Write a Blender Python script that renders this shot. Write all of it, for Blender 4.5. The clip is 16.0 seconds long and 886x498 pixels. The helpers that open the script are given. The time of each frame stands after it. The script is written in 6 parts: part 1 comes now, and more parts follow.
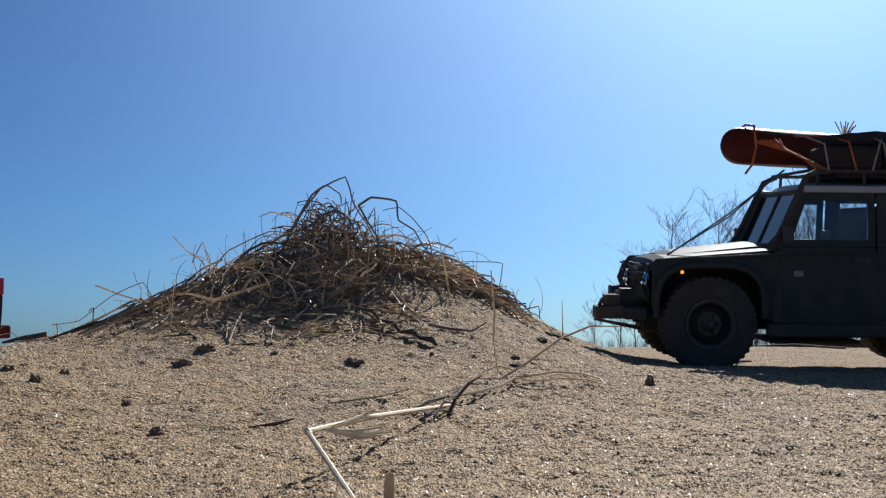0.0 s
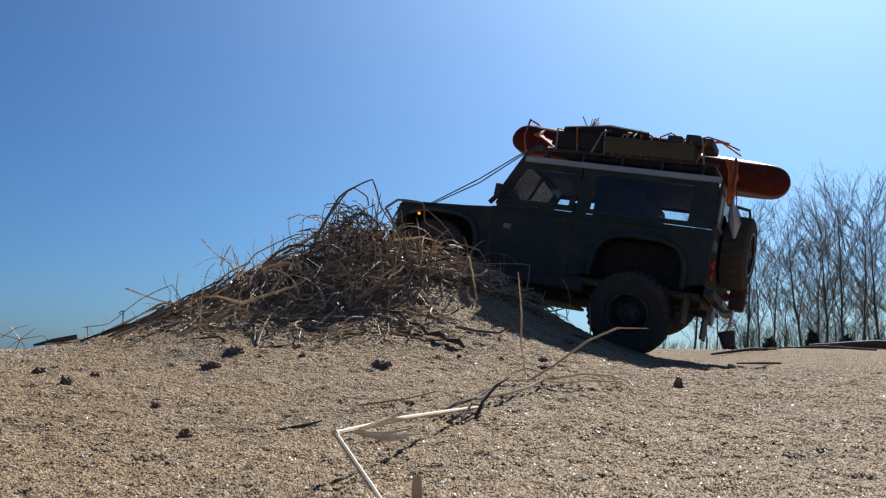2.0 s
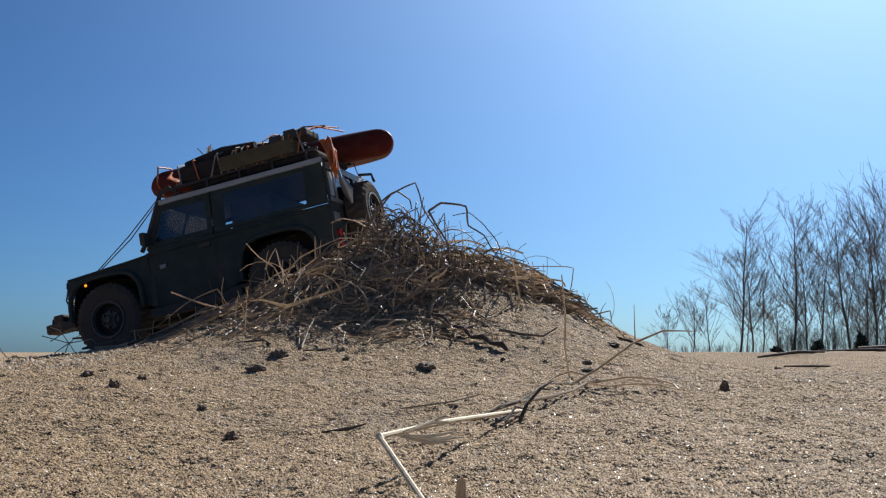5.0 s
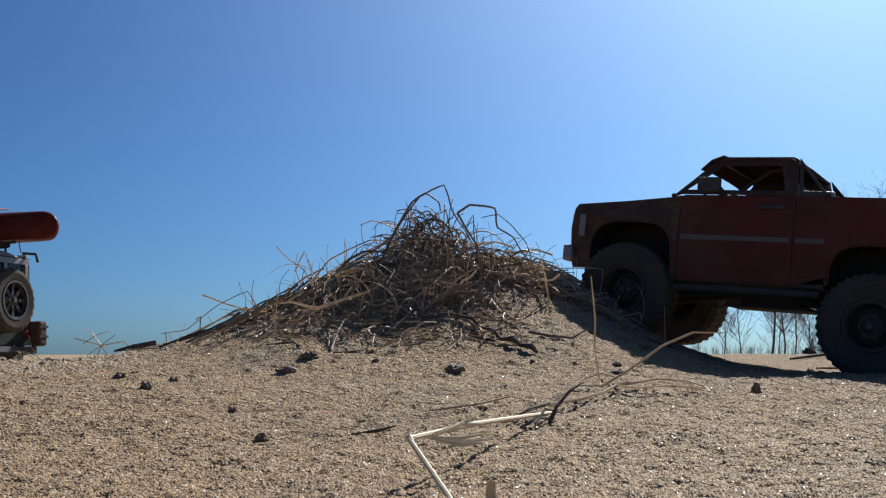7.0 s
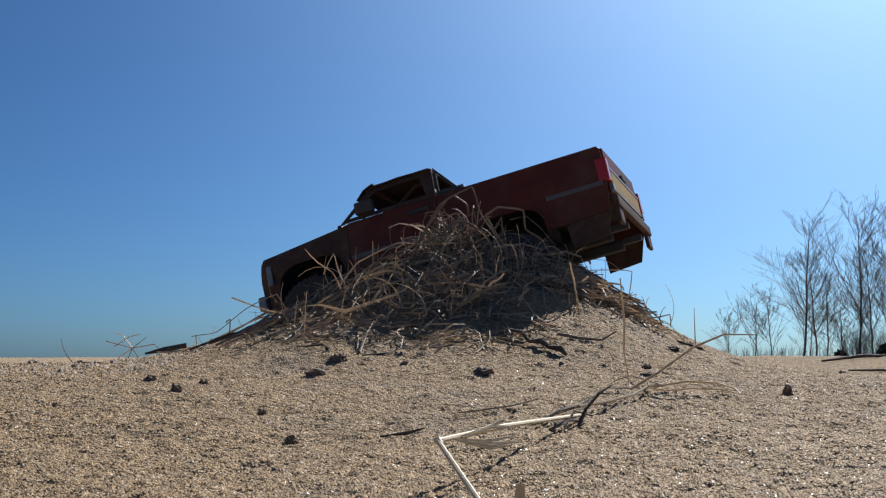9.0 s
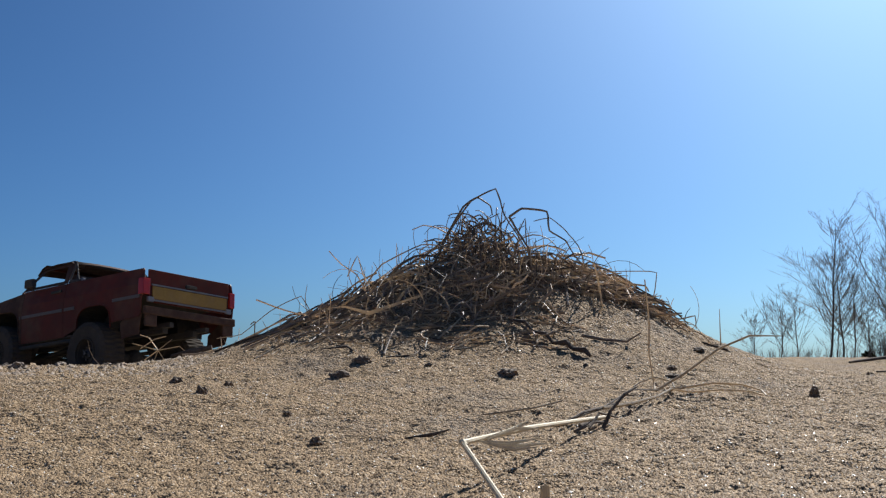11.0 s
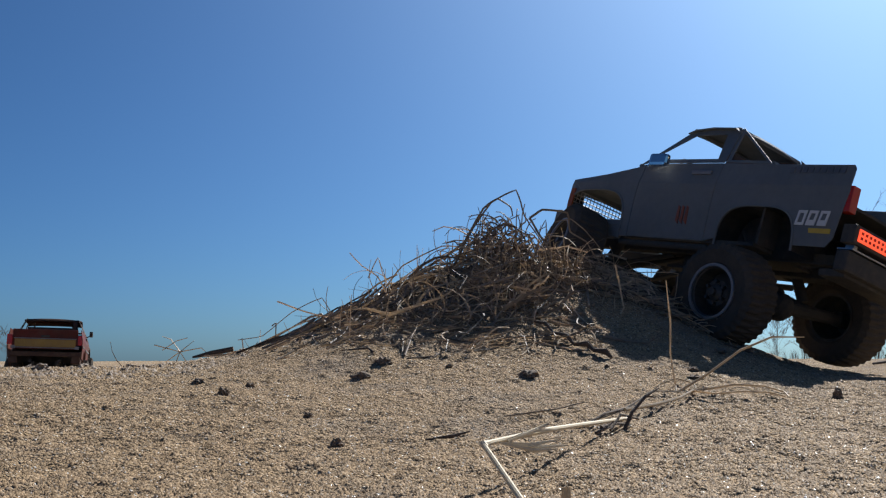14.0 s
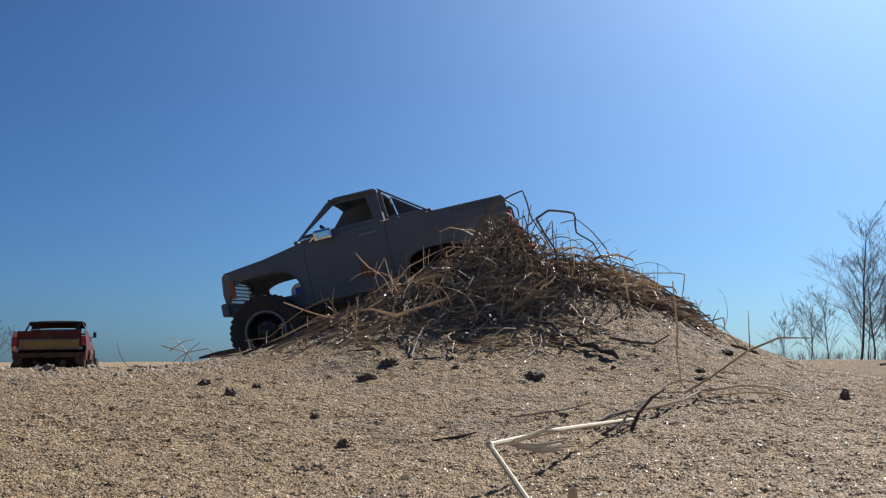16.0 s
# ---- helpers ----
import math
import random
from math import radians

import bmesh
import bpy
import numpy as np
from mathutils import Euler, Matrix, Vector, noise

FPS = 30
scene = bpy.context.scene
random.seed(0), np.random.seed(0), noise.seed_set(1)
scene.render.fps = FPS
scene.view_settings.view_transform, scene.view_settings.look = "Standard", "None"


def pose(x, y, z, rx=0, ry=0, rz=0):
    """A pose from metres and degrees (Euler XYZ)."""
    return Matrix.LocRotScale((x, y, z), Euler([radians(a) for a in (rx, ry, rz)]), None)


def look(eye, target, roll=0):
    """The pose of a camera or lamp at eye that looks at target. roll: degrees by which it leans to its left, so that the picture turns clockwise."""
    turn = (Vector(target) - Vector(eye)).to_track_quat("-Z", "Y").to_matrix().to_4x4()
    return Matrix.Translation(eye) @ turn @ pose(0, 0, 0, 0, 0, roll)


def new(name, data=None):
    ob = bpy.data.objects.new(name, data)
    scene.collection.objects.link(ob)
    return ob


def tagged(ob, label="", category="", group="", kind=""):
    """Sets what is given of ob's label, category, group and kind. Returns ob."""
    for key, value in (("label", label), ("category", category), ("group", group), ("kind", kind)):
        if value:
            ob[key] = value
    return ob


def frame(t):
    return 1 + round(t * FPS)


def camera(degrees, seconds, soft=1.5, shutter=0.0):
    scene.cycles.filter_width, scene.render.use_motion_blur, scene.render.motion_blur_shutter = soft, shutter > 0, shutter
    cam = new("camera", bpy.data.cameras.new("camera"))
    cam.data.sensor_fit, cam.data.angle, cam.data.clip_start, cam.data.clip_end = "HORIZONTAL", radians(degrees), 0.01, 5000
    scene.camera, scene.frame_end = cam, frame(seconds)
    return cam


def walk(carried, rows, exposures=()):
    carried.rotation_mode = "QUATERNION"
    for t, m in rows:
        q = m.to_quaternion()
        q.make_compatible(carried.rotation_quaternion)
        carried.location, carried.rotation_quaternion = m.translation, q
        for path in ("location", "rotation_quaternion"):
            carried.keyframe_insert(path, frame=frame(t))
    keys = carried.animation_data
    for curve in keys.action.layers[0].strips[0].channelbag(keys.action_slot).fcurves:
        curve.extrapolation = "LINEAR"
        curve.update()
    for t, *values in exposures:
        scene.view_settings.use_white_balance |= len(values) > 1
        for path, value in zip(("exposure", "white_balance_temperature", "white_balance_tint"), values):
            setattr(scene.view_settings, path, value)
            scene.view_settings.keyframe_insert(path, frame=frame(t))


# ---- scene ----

# ---- camera: low over the sand, panning slowly to the left ----
cam = camera(44.0, 16.0, 1.25)
EYE = (0.0, 0.0, 0.08)
PATH = [  # seconds, tilt, lean, turn
    (0.0, 5.156, -0.159, -5.464),
    (0.5, 5.175, -0.101, -5.118),
    (1.0, 5.214, -0.109, -4.754),
    (1.5, 5.243, -0.118, -4.396),
    (2.0, 5.261, -0.100, -4.039),
    (2.5, 5.283, -0.076, -3.621),
    (3.0, 5.299, -0.081, -3.251),
    (3.5, 5.327, -0.078, -2.884),
    (4.0, 5.356, -0.068, -2.520),
    (6.5, 5.501, -0.028, -0.634),
    (7.0, 5.523, -0.013, -0.253),
    (7.5, 5.564, 0.015, 0.123),
    (8.0, 5.579, -0.027, 0.502),
    (8.5, 5.613, 0.014, 0.876),
    (9.0, 5.644, 0.036, 1.237),
    (11.5, 5.753, 0.075, 2.721),
    (12.0, 5.769, 0.047, 2.912),
    (12.5, 5.789, 0.104, 3.096),
    (13.0, 5.799, 0.077, 3.276),
    (13.5, 5.812, 0.063, 3.415),
    (14.0, 5.813, 0.115, 3.565),
    (14.5, 5.835, 0.117, 3.682),
    (15.0, 5.847, 0.089, 3.781),
    (15.5, 5.858, 0.102, 3.853),
    (16.0, 5.857, 0.103, 3.896),
]
walk(cam, [(t, pose(*EYE, 90 + tilt, lean, turn)) for t, tilt, lean, turn in PATH], [(0.0, 0.58), (4.2, 0.57), (9.0, 0.53), (11.5, 0.54), (16.0, 0.49)])

# ---- daylight ----
SUN_AZIMUTH, SUN_HEIGHT = 25.0, 37.0
world = bpy.data.worlds.new("sky")
scene.world = world
world.use_nodes = True
sky = world.node_tree.nodes.new("ShaderNodeTexSky")
sky.sky_type, sky.sun_disc = "NISHITA", False
sky.sun_elevation, sky.sun_rotation = radians(SUN_HEIGHT), radians(SUN_AZIMUTH)
sky.air_density, sky.dust_density, sky.ozone_density = 0.65, 1.0, 6.0
background = world.node_tree.nodes["Background"]
background.inputs["Strength"].default_value = 0.066
clear = world.node_tree.nodes.new("ShaderNodeMix")
clear.data_type, clear.blend_type = "RGBA", "MULTIPLY"
clear.inputs["Factor"].default_value, clear.inputs["B"].default_value = 1.0, (0.47, 0.79, 1.02, 1)
world.node_tree.links.new(sky.outputs["Color"], clear.inputs["A"])
sun = new("sun", bpy.data.lights.new("sun", "SUN"))
sun.data.energy, sun.data.angle, sun.data.color = 5.0, radians(0.5), (1.0, 0.98, 0.95)
a, h = radians(SUN_AZIMUTH), radians(SUN_HEIGHT)
SUN_WAY = (math.sin(a) * math.cos(h), math.cos(a) * math.cos(h), math.sin(h))
sun.matrix_world = look(30 * Vector(SUN_WAY), (0, 0, 0))


def sky_math(kind, first, second, third=0.0):
    n = world.node_tree.nodes.new("ShaderNodeMath")
    n.operation = kind
    for i, v in enumerate((first, second, third)):
        if hasattr(v, "is_output"):
            world.node_tree.links.new(v, n.inputs[i])
        else:
            n.inputs[i].default_value = v
    return n.outputs[0]


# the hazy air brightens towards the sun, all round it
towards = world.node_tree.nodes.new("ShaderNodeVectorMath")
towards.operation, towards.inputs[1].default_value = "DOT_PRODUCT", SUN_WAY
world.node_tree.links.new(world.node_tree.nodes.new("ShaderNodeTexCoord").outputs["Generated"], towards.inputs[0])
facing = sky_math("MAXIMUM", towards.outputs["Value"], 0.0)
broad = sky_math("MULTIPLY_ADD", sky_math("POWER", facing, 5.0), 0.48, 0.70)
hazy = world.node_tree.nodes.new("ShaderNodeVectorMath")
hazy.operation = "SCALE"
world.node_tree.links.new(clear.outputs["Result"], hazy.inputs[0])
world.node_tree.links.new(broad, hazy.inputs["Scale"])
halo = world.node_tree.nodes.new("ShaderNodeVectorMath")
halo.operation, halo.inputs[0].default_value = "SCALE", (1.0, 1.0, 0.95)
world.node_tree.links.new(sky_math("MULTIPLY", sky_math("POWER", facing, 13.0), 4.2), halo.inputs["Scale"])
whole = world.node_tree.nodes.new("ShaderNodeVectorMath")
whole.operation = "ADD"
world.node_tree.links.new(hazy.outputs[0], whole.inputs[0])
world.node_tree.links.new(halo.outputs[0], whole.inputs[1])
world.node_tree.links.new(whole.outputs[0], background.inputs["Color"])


# ---- materials ----
def material(name, base, second=None, rough=0.6, metal=0.0, scale=40.0, bump=0.0, bump_scale=None, spread=(0.35, 0.7), coat=0.0, glow=None, island=0.0, dust=0.0, thin=0.0):
    """A surface of two colours mixed by noise at two scales, with fine relief; island: brightness that varies from piece to piece; dust: a share of pale sand dust; thin: the share of light that shines through."""
    m = bpy.data.materials.new(name)
    m.use_nodes = True
    n, link = m.node_tree.nodes, m.node_tree.links.new
    b = n["Principled BSDF"]
    b.inputs["Roughness"].default_value, b.inputs["Metallic"].default_value = rough, metal
    b.inputs["Coat Weight"].default_value = coat
    b.inputs["Coat Roughness"].default_value = 0.15
    co = n.new("ShaderNodeTexCoord")
    big, fine = n.new("ShaderNodeTexNoise"), n.new("ShaderNodeTexNoise")
    big.inputs["Scale"].default_value, fine.inputs["Scale"].default_value = scale, scale * 7.3
    big.inputs["Detail"].default_value = fine.inputs["Detail"].default_value = 4
    link(co.outputs["Object"], big.inputs["Vector"])
    link(co.outputs["Object"], fine.inputs["Vector"])
    add = n.new("ShaderNodeMath")
    add.operation = "MULTIPLY_ADD"
    add.inputs[1].default_value, add.inputs[2].default_value = 0.4, 0.0
    link(fine.outputs["Fac"], add.inputs[0])
    both = n.new("ShaderNodeMath")
    both.operation = "MULTIPLY_ADD"
    both.inputs[1].default_value = 0.6
    link(big.outputs["Fac"], both.inputs[0])
    link(add.outputs[0], both.inputs[2])
    ramp = n.new("ShaderNodeValToRGB")
    ramp.color_ramp.elements[0].position, ramp.color_ramp.elements[1].position = spread
    ramp.color_ramp.elements[0].color = (*base, 1)
    ramp.color_ramp.elements[1].color = (*(second or [0.75 * c for c in base]), 1)
    link(both.outputs[0], ramp.inputs["Fac"])
    colour = ramp.outputs["Color"]
    if dust:
        speck = n.new("ShaderNodeTexNoise")
        speck.inputs["Scale"].default_value, speck.inputs["Detail"].default_value = scale * 2.2, 8
        link(co.outputs["Object"], speck.inputs["Vector"])
        cut = n.new("ShaderNodeMapRange")
        cut.inputs["From Min"].default_value, cut.inputs["From Max"].default_value = 0.45, 0.8
        cut.inputs["To Max"].default_value = dust
        link(speck.outputs["Fac"], cut.inputs["Value"])
        mix = n.new("ShaderNodeMix")
        mix.data_type = "RGBA"
        mix.inputs["B"].default_value = (0.30, 0.24, 0.17, 1)
        link(cut.outputs["Result"], mix.inputs["Factor"])
        link(colour, mix.inputs["A"])
        colour = mix.outputs["Result"]
    if island:
        info, geo = n.new("ShaderNodeObjectInfo"), n.new("ShaderNodeNewGeometry")
        s = n.new("ShaderNodeMath")
        s.operation = "ADD"
        link(info.outputs["Random"], s.inputs[0])
        link(geo.outputs["Random Per Island"], s.inputs[1])
        f = n.new("ShaderNodeMath")
        f.operation = "FRACT"
        link(s.outputs[0], f.inputs[0])
        rng = n.new("ShaderNodeMapRange")
        rng.inputs["To Min"].default_value, rng.inputs["To Max"].default_value = 1 - island, 1 + island
        link(f.outputs[0], rng.inputs["Value"])
        hsv = n.new("ShaderNodeHueSaturation")
        link(colour, hsv.inputs["Color"])
        link(rng.outputs["Result"], hsv.inputs["Value"])
        colour = hsv.outputs["Color"]
    link(colour, b.inputs["Base Color"])
    if bump:
        relief = n.new("ShaderNodeBump")
        relief.inputs["Strength"].default_value, relief.inputs["Distance"].default_value = bump, 0.002
        if bump_scale:
            fine2 = n.new("ShaderNodeTexNoise")
            fine2.inputs["Scale"].default_value, fine2.inputs["Detail"].default_value = bump_scale, 6
            link(co.outputs["Object"], fine2.inputs["Vector"])
            link(fine2.outputs["Fac"], relief.inputs["Height"])
        else:
            link(both.outputs[0], relief.inputs["Height"])
        link(relief.outputs["Normal"], b.inputs["Normal"])
    if thin:
        shine, blend = n.new("ShaderNodeBsdfTranslucent"), n.new("ShaderNodeMixShader")
        blend.inputs[0].default_value = thin
        link(colour, shine.inputs["Color"])
        link(b.outputs[0], blend.inputs[1])
        link(shine.outputs[0], blend.inputs[2])
        link(blend.outputs[0], n["Material Output"].inputs["Surface"])
    if glow:
        b.inputs["Emission Color"].default_value, b.inputs["Emission Strength"].default_value = (*glow[0], 1), glow[1]
    return m


def sand_material():
    m = bpy.data.materials.new("coarse sand")
    m.use_nodes = True
    n, link = m.node_tree.nodes, m.node_tree.links.new
    b = n["Principled BSDF"]
    b.inputs["Roughness"].default_value, b.inputs["Specular IOR Level"].default_value = 0.9, 0.05
    co = n.new("ShaderNodeTexCoord")

    def cells(scale):
        v = n.new("ShaderNodeTexVoronoi")
        v.inputs["Scale"].default_value, v.inputs["Randomness"].default_value = scale, 1
        link(co.outputs["Object"], v.inputs["Vector"])
        return v

    def cloud(scale, detail):
        v = n.new("ShaderNodeTexNoise")
        v.inputs["Scale"].default_value, v.inputs["Detail"].default_value = scale, detail
        link(co.outputs["Object"], v.inputs["Vector"])
        return v

    def ranged(value, lo, hi, to_lo, to_hi):
        r = n.new("ShaderNodeMapRange")
        r.inputs["From Min"].default_value, r.inputs["From Max"].default_value = lo, hi
        r.inputs["To Min"].default_value, r.inputs["To Max"].default_value = to_lo, to_hi
        link(value, r.inputs["Value"])
        return r.outputs["Result"]

    grain, clump = cells(780), cells(330)
    ramp = n.new("ShaderNodeValToRGB")
    e = ramp.color_ramp
    e.elements[0].position, e.elements[0].color = 0.0, (0.10, 0.085, 0.075, 1)
    e.elements[1].position, e.elements[1].color = 1.0, (0.62, 0.56, 0.48, 1)
    for place, c in ((0.10, (0.12, 0.086, 0.060)), (0.25, (0.245, 0.171, 0.100)), (0.6, (0.345, 0.243, 0.140)), (0.92, (0.445, 0.33, 0.208))):
        t = e.elements.new(place)
        t.color = (*c, 1)
    sep = n.new("ShaderNodeSeparateColor")
    link(grain.outputs["Color"], sep.inputs["Color"])
    link(sep.outputs["Red"], ramp.inputs["Fac"])
    # greyer, coarser drifts among the tan
    drift = n.new("ShaderNodeMix")
    drift.data_type = "RGBA"
    drift.inputs["B"].default_value = (0.22, 0.185, 0.15, 1)
    link(ranged(cloud(14, 5).outputs["Fac"], 0.50, 0.72, 0.0, 0.6), drift.inputs["Factor"])
    link(ramp.outputs["Color"], drift.inputs["A"])
    hsv = n.new("ShaderNodeHueSaturation")
    link(drift.outputs["Result"], hsv.inputs["Color"])
    link(ranged(cloud(45, 4).outputs["Fac"], 0.3, 0.7, 0.82, 1.14), hsv.inputs["Value"])
    link(hsv.outputs["Color"], b.inputs["Base Color"])
    first, second = n.new("ShaderNodeMath"), n.new("ShaderNodeMath")
    first.operation = second.operation = "MULTIPLY_ADD"
    first.inputs[1].default_value, second.inputs[1].default_value = -0.5, -0.9
    link(grain.outputs["Distance"], first.inputs[0])
    link(cloud(160, 4).outputs["Fac"], first.inputs[2])
    link(clump.outputs["Distance"], second.inputs[0])
    link(first.outputs[0], second.inputs[2])
    relief = n.new("ShaderNodeBump")
    relief.inputs["Strength"].default_value, relief.inputs["Distance"].default_value = 0.9, 0.0030
    link(second.outputs[0], relief.inputs["Height"])
    link(relief.outputs["Normal"], b.inputs["Normal"])
    return m


def glass_material(name, tint, clear):
    """Thin clear plastic: see-through with a glossy face."""
    m = bpy.data.materials.new(name)
    m.use_nodes = True
    n, link = m.node_tree.nodes, m.node_tree.links.new
    n.remove(n["Principled BSDF"])
    gloss, through_ = n.new("ShaderNodeBsdfGlossy"), n.new("ShaderNodeBsdfTransparent")
    gloss.inputs["Roughness"].default_value = 0.08
    through_.inputs["Color"].default_value = (*tint, 1)
    fres = n.new("ShaderNodeFresnel")
    mix = n.new("ShaderNodeMixShader")
    link(fres.outputs[0], mix.inputs[0])
    link(through_.outputs[0], mix.inputs[1])
    link(gloss.outputs[0], mix.inputs[2])
    link(mix.outputs[0], n["Material Output"].inputs["Surface"])
    return m


SAND = sand_material()
GRAIN = material("loose grains", (0.40, 0.288, 0.178), (0.295, 0.206, 0.125), 0.6, scale=300, island=0.6, thin=0.22)
QUARTZ = material("pale quartz grains", (0.75, 0.72, 0.66), (0.6, 0.55, 0.48), 0.22, scale=300, island=0.3)
CLOD = material("dark clod", (0.12, 0.088, 0.062), (0.24, 0.175, 0.12), 0.9, scale=160, bump=0.8)
STONE = material("grey stone", (0.20, 0.155, 0.115), (0.30, 0.235, 0.175), 0.8, scale=90, bump=0.6)
TWIG = material("dry brown twig", (0.36, 0.285, 0.215), (0.58, 0.49, 0.385), 0.5, scale=60, bump=0.4, island=0.6, thin=0.5)
TWIG_DARK = material("dark weathered twig", (0.18, 0.14, 0.11), (0.34, 0.275, 0.215), 0.5, scale=60, bump=0.4, island=0.6, thin=0.25)
STRAW = material("pale dry straw", (0.62, 0.51, 0.37), (0.46, 0.37, 0.26), 0.45, scale=50, bump=0.3, island=0.3, thin=0.45)
REED = material("bleached reed", (0.66, 0.56, 0.39), (0.54, 0.44, 0.29), 0.7, scale=60, bump=0.3)
LEAF = material("withered reed leaf", (0.22, 0.16, 0.11), (0.34, 0.26, 0.17), 0.6, scale=70, bump=0.4, island=0.3, thin=0.2)
BARK = material("dark weathered bark", (0.07, 0.05, 0.037), (0.15, 0.11, 0.08), 0.9, scale=70, bump=0.9)
TREE = material("grey tree bark", (0.10, 0.085, 0.072), (0.17, 0.145, 0.12), 0.9, scale=3, bump=0.5)
NEEDLE = material("dark evergreen needles", (0.05, 0.06, 0.035), (0.09, 0.095, 0.055), 0.8, scale=2, island=0.4)
GREEN = material("dark green paint", (0.052, 0.066, 0.063), (0.042, 0.054, 0.052), 0.5, scale=12, coat=0.03, bump=0.05, dust=0.12)
ROOF_GREY = material("pale grey roof paint", (0.42, 0.44, 0.45), (0.33, 0.35, 0.36), 0.4, scale=14, coat=0.2, dust=0.1)
RED = material("faded red paint", (0.150, 0.040, 0.031), (0.085, 0.040, 0.032), 0.42, scale=11, coat=0.15, bump=0.06, dust=0.16)
RUST = material("brown primer", (0.075, 0.050, 0.040), (0.108, 0.060, 0.045), 0.6, scale=24, bump=0.1, dust=0.2)
TAN = material("dull gold panel", (0.40, 0.27, 0.09), (0.30, 0.19, 0.07), 0.5, scale=30, dust=0.25)
GREY = material("matt grey paint", (0.185, 0.200, 0.210), (0.150, 0.163, 0.172), 0.5, scale=16, coat=0.08, bump=0.05, dust=0.14)
BLACK = material("black plastic", (0.066, 0.064, 0.062), (0.090, 0.084, 0.078), 0.5, scale=40, bump=0.1, dust=0.15)
RUBBER = material("dusty tyre rubber", (0.070, 0.061, 0.053), (0.098, 0.084, 0.070), 0.9, scale=60, bump=0.3)
DARK_RIM = material("dark wheel metal", (0.052, 0.050, 0.047), (0.075, 0.070, 0.063), 0.5, 0.3, scale=60, dust=0.12)
CHROME = material("chrome", (0.82, 0.83, 0.85), (0.7, 0.71, 0.73), 0.09, 1.0, scale=60)
STEEL = material("bare steel", (0.42, 0.42, 0.43), (0.3, 0.29, 0.28), 0.35, 1.0, scale=70, bump=0.1)
STRIPE = material("dull side stripe", (0.13, 0.115, 0.11), (0.10, 0.085, 0.08), 0.6, scale=60, dust=0.15)
FRAME = material("matt black frame", (0.066, 0.064, 0.061), (0.090, 0.084, 0.077), 0.9, scale=60, bump=0.1)
TRIM = material("silver trim", (0.25, 0.25, 0.26), (0.17, 0.17, 0.18), 0.45, 0.2, scale=60, dust=0.2)
ORANGE_LENS = material("orange lens", (0.35, 0.09, 0.02), (0.28, 0.07, 0.02), 0.3, scale=40)
AMBER = material("amber lens", (0.75, 0.25, 0.02), (0.6, 0.18, 0.02), 0.25, scale=40, glow=((1.0, 0.35, 0.03), 0.9))
RED_LENS = material("red lens", (0.50, 0.03, 0.02), (0.38, 0.02, 0.015), 0.22, scale=60)
RED_GLOW = material("lit red diodes", (0.6, 0.06, 0.03), (0.5, 0.04, 0.02), 0.3, scale=60, glow=((1.0, 0.10, 0.04), 0.8))
ORANGE = material("orange cord", (0.62, 0.16, 0.035), (0.42, 0.10, 0.03), 0.7, scale=90, bump=0.3)
ORANGE_MARK = material("orange decal", (0.28, 0.075, 0.03), (0.21, 0.06, 0.03), 0.5, scale=60)
CANOE = material("red canoe skin", (0.125, 0.024, 0.017), (0.09, 0.021, 0.015), 0.4, scale=20, coat=0.2, dust=0.1)
OLIVE = material("olive canvas", (0.13, 0.10, 0.045), (0.09, 0.07, 0.035), 0.8, scale=70, bump=0.4)
CARGO = material("dark canvas", (0.035, 0.03, 0.03), (0.06, 0.05, 0.045), 0.85, scale=70, bump=0.4)
WHITE_MARK = material("white decal", (0.72, 0.72, 0.70), (0.62, 0.62, 0.6), 0.5, scale=60)
YELLOW_MARK = material("yellow decal", (0.65, 0.45, 0.06), (0.55, 0.36, 0.05), 0.5, scale=60)
FAINT_MARK = material("faint grey decal", (0.13, 0.135, 0.15), (0.10, 0.105, 0.115), 0.5, scale=60)
BLUE = material("blue anodised metal", (0.03, 0.07, 0.40), (0.03, 0.05, 0.28), 0.3, 0.6, scale=60)
SEAT = material("brown seat cloth", (0.10, 0.06, 0.04), (0.07, 0.045, 0.035), 0.85, scale=80, bump=0.3)
ROPE_PALE = material("pale cord", (0.42, 0.36, 0.28), (0.3, 0.25, 0.2), 0.8, scale=120, bump=0.3)
for m_ in (GREEN, CANOE, ROOF_GREY, RUBBER, FRAME, BLACK, RED, RUST, CARGO, TAN, GREY):
    m_.node_tree.nodes["Principled BSDF"].inputs["IOR"].default_value = 1.12
    m_.node_tree.nodes["Principled BSDF"].inputs["Coat Weight"].default_value = 0.0
for m_ in (GREEN, GREY, RUBBER, BLACK, FRAME):
    m_.node_tree.nodes["Principled BSDF"].inputs["Specular IOR Level"].default_value = 0.25
for m_, gloss_ in ((GRAIN, 0.05), (TWIG, 0.25), (TWIG_DARK, 0.25), (STRAW, 0.25), (LEAF, 0.3), (REED, 0.3)):
    m_.node_tree.nodes["Principled BSDF"].inputs["Specular IOR Level"].default_value = gloss_
GLASS = glass_material("thin clear plastic", (0.93, 0.95, 0.955), 0.9)
# ---- shape of the sand ----
def smooth(a, b, v):
    u = np.clip((v - a) / (b - a), 0.0, 1.0)
    return u * u * (3 - 2 * u)


def lattice(ix, iy, seed):
    h = np.sin(ix * 127.1 + iy * 311.7 + seed * 74.7) * 43758.5453
    return h - np.floor(h)


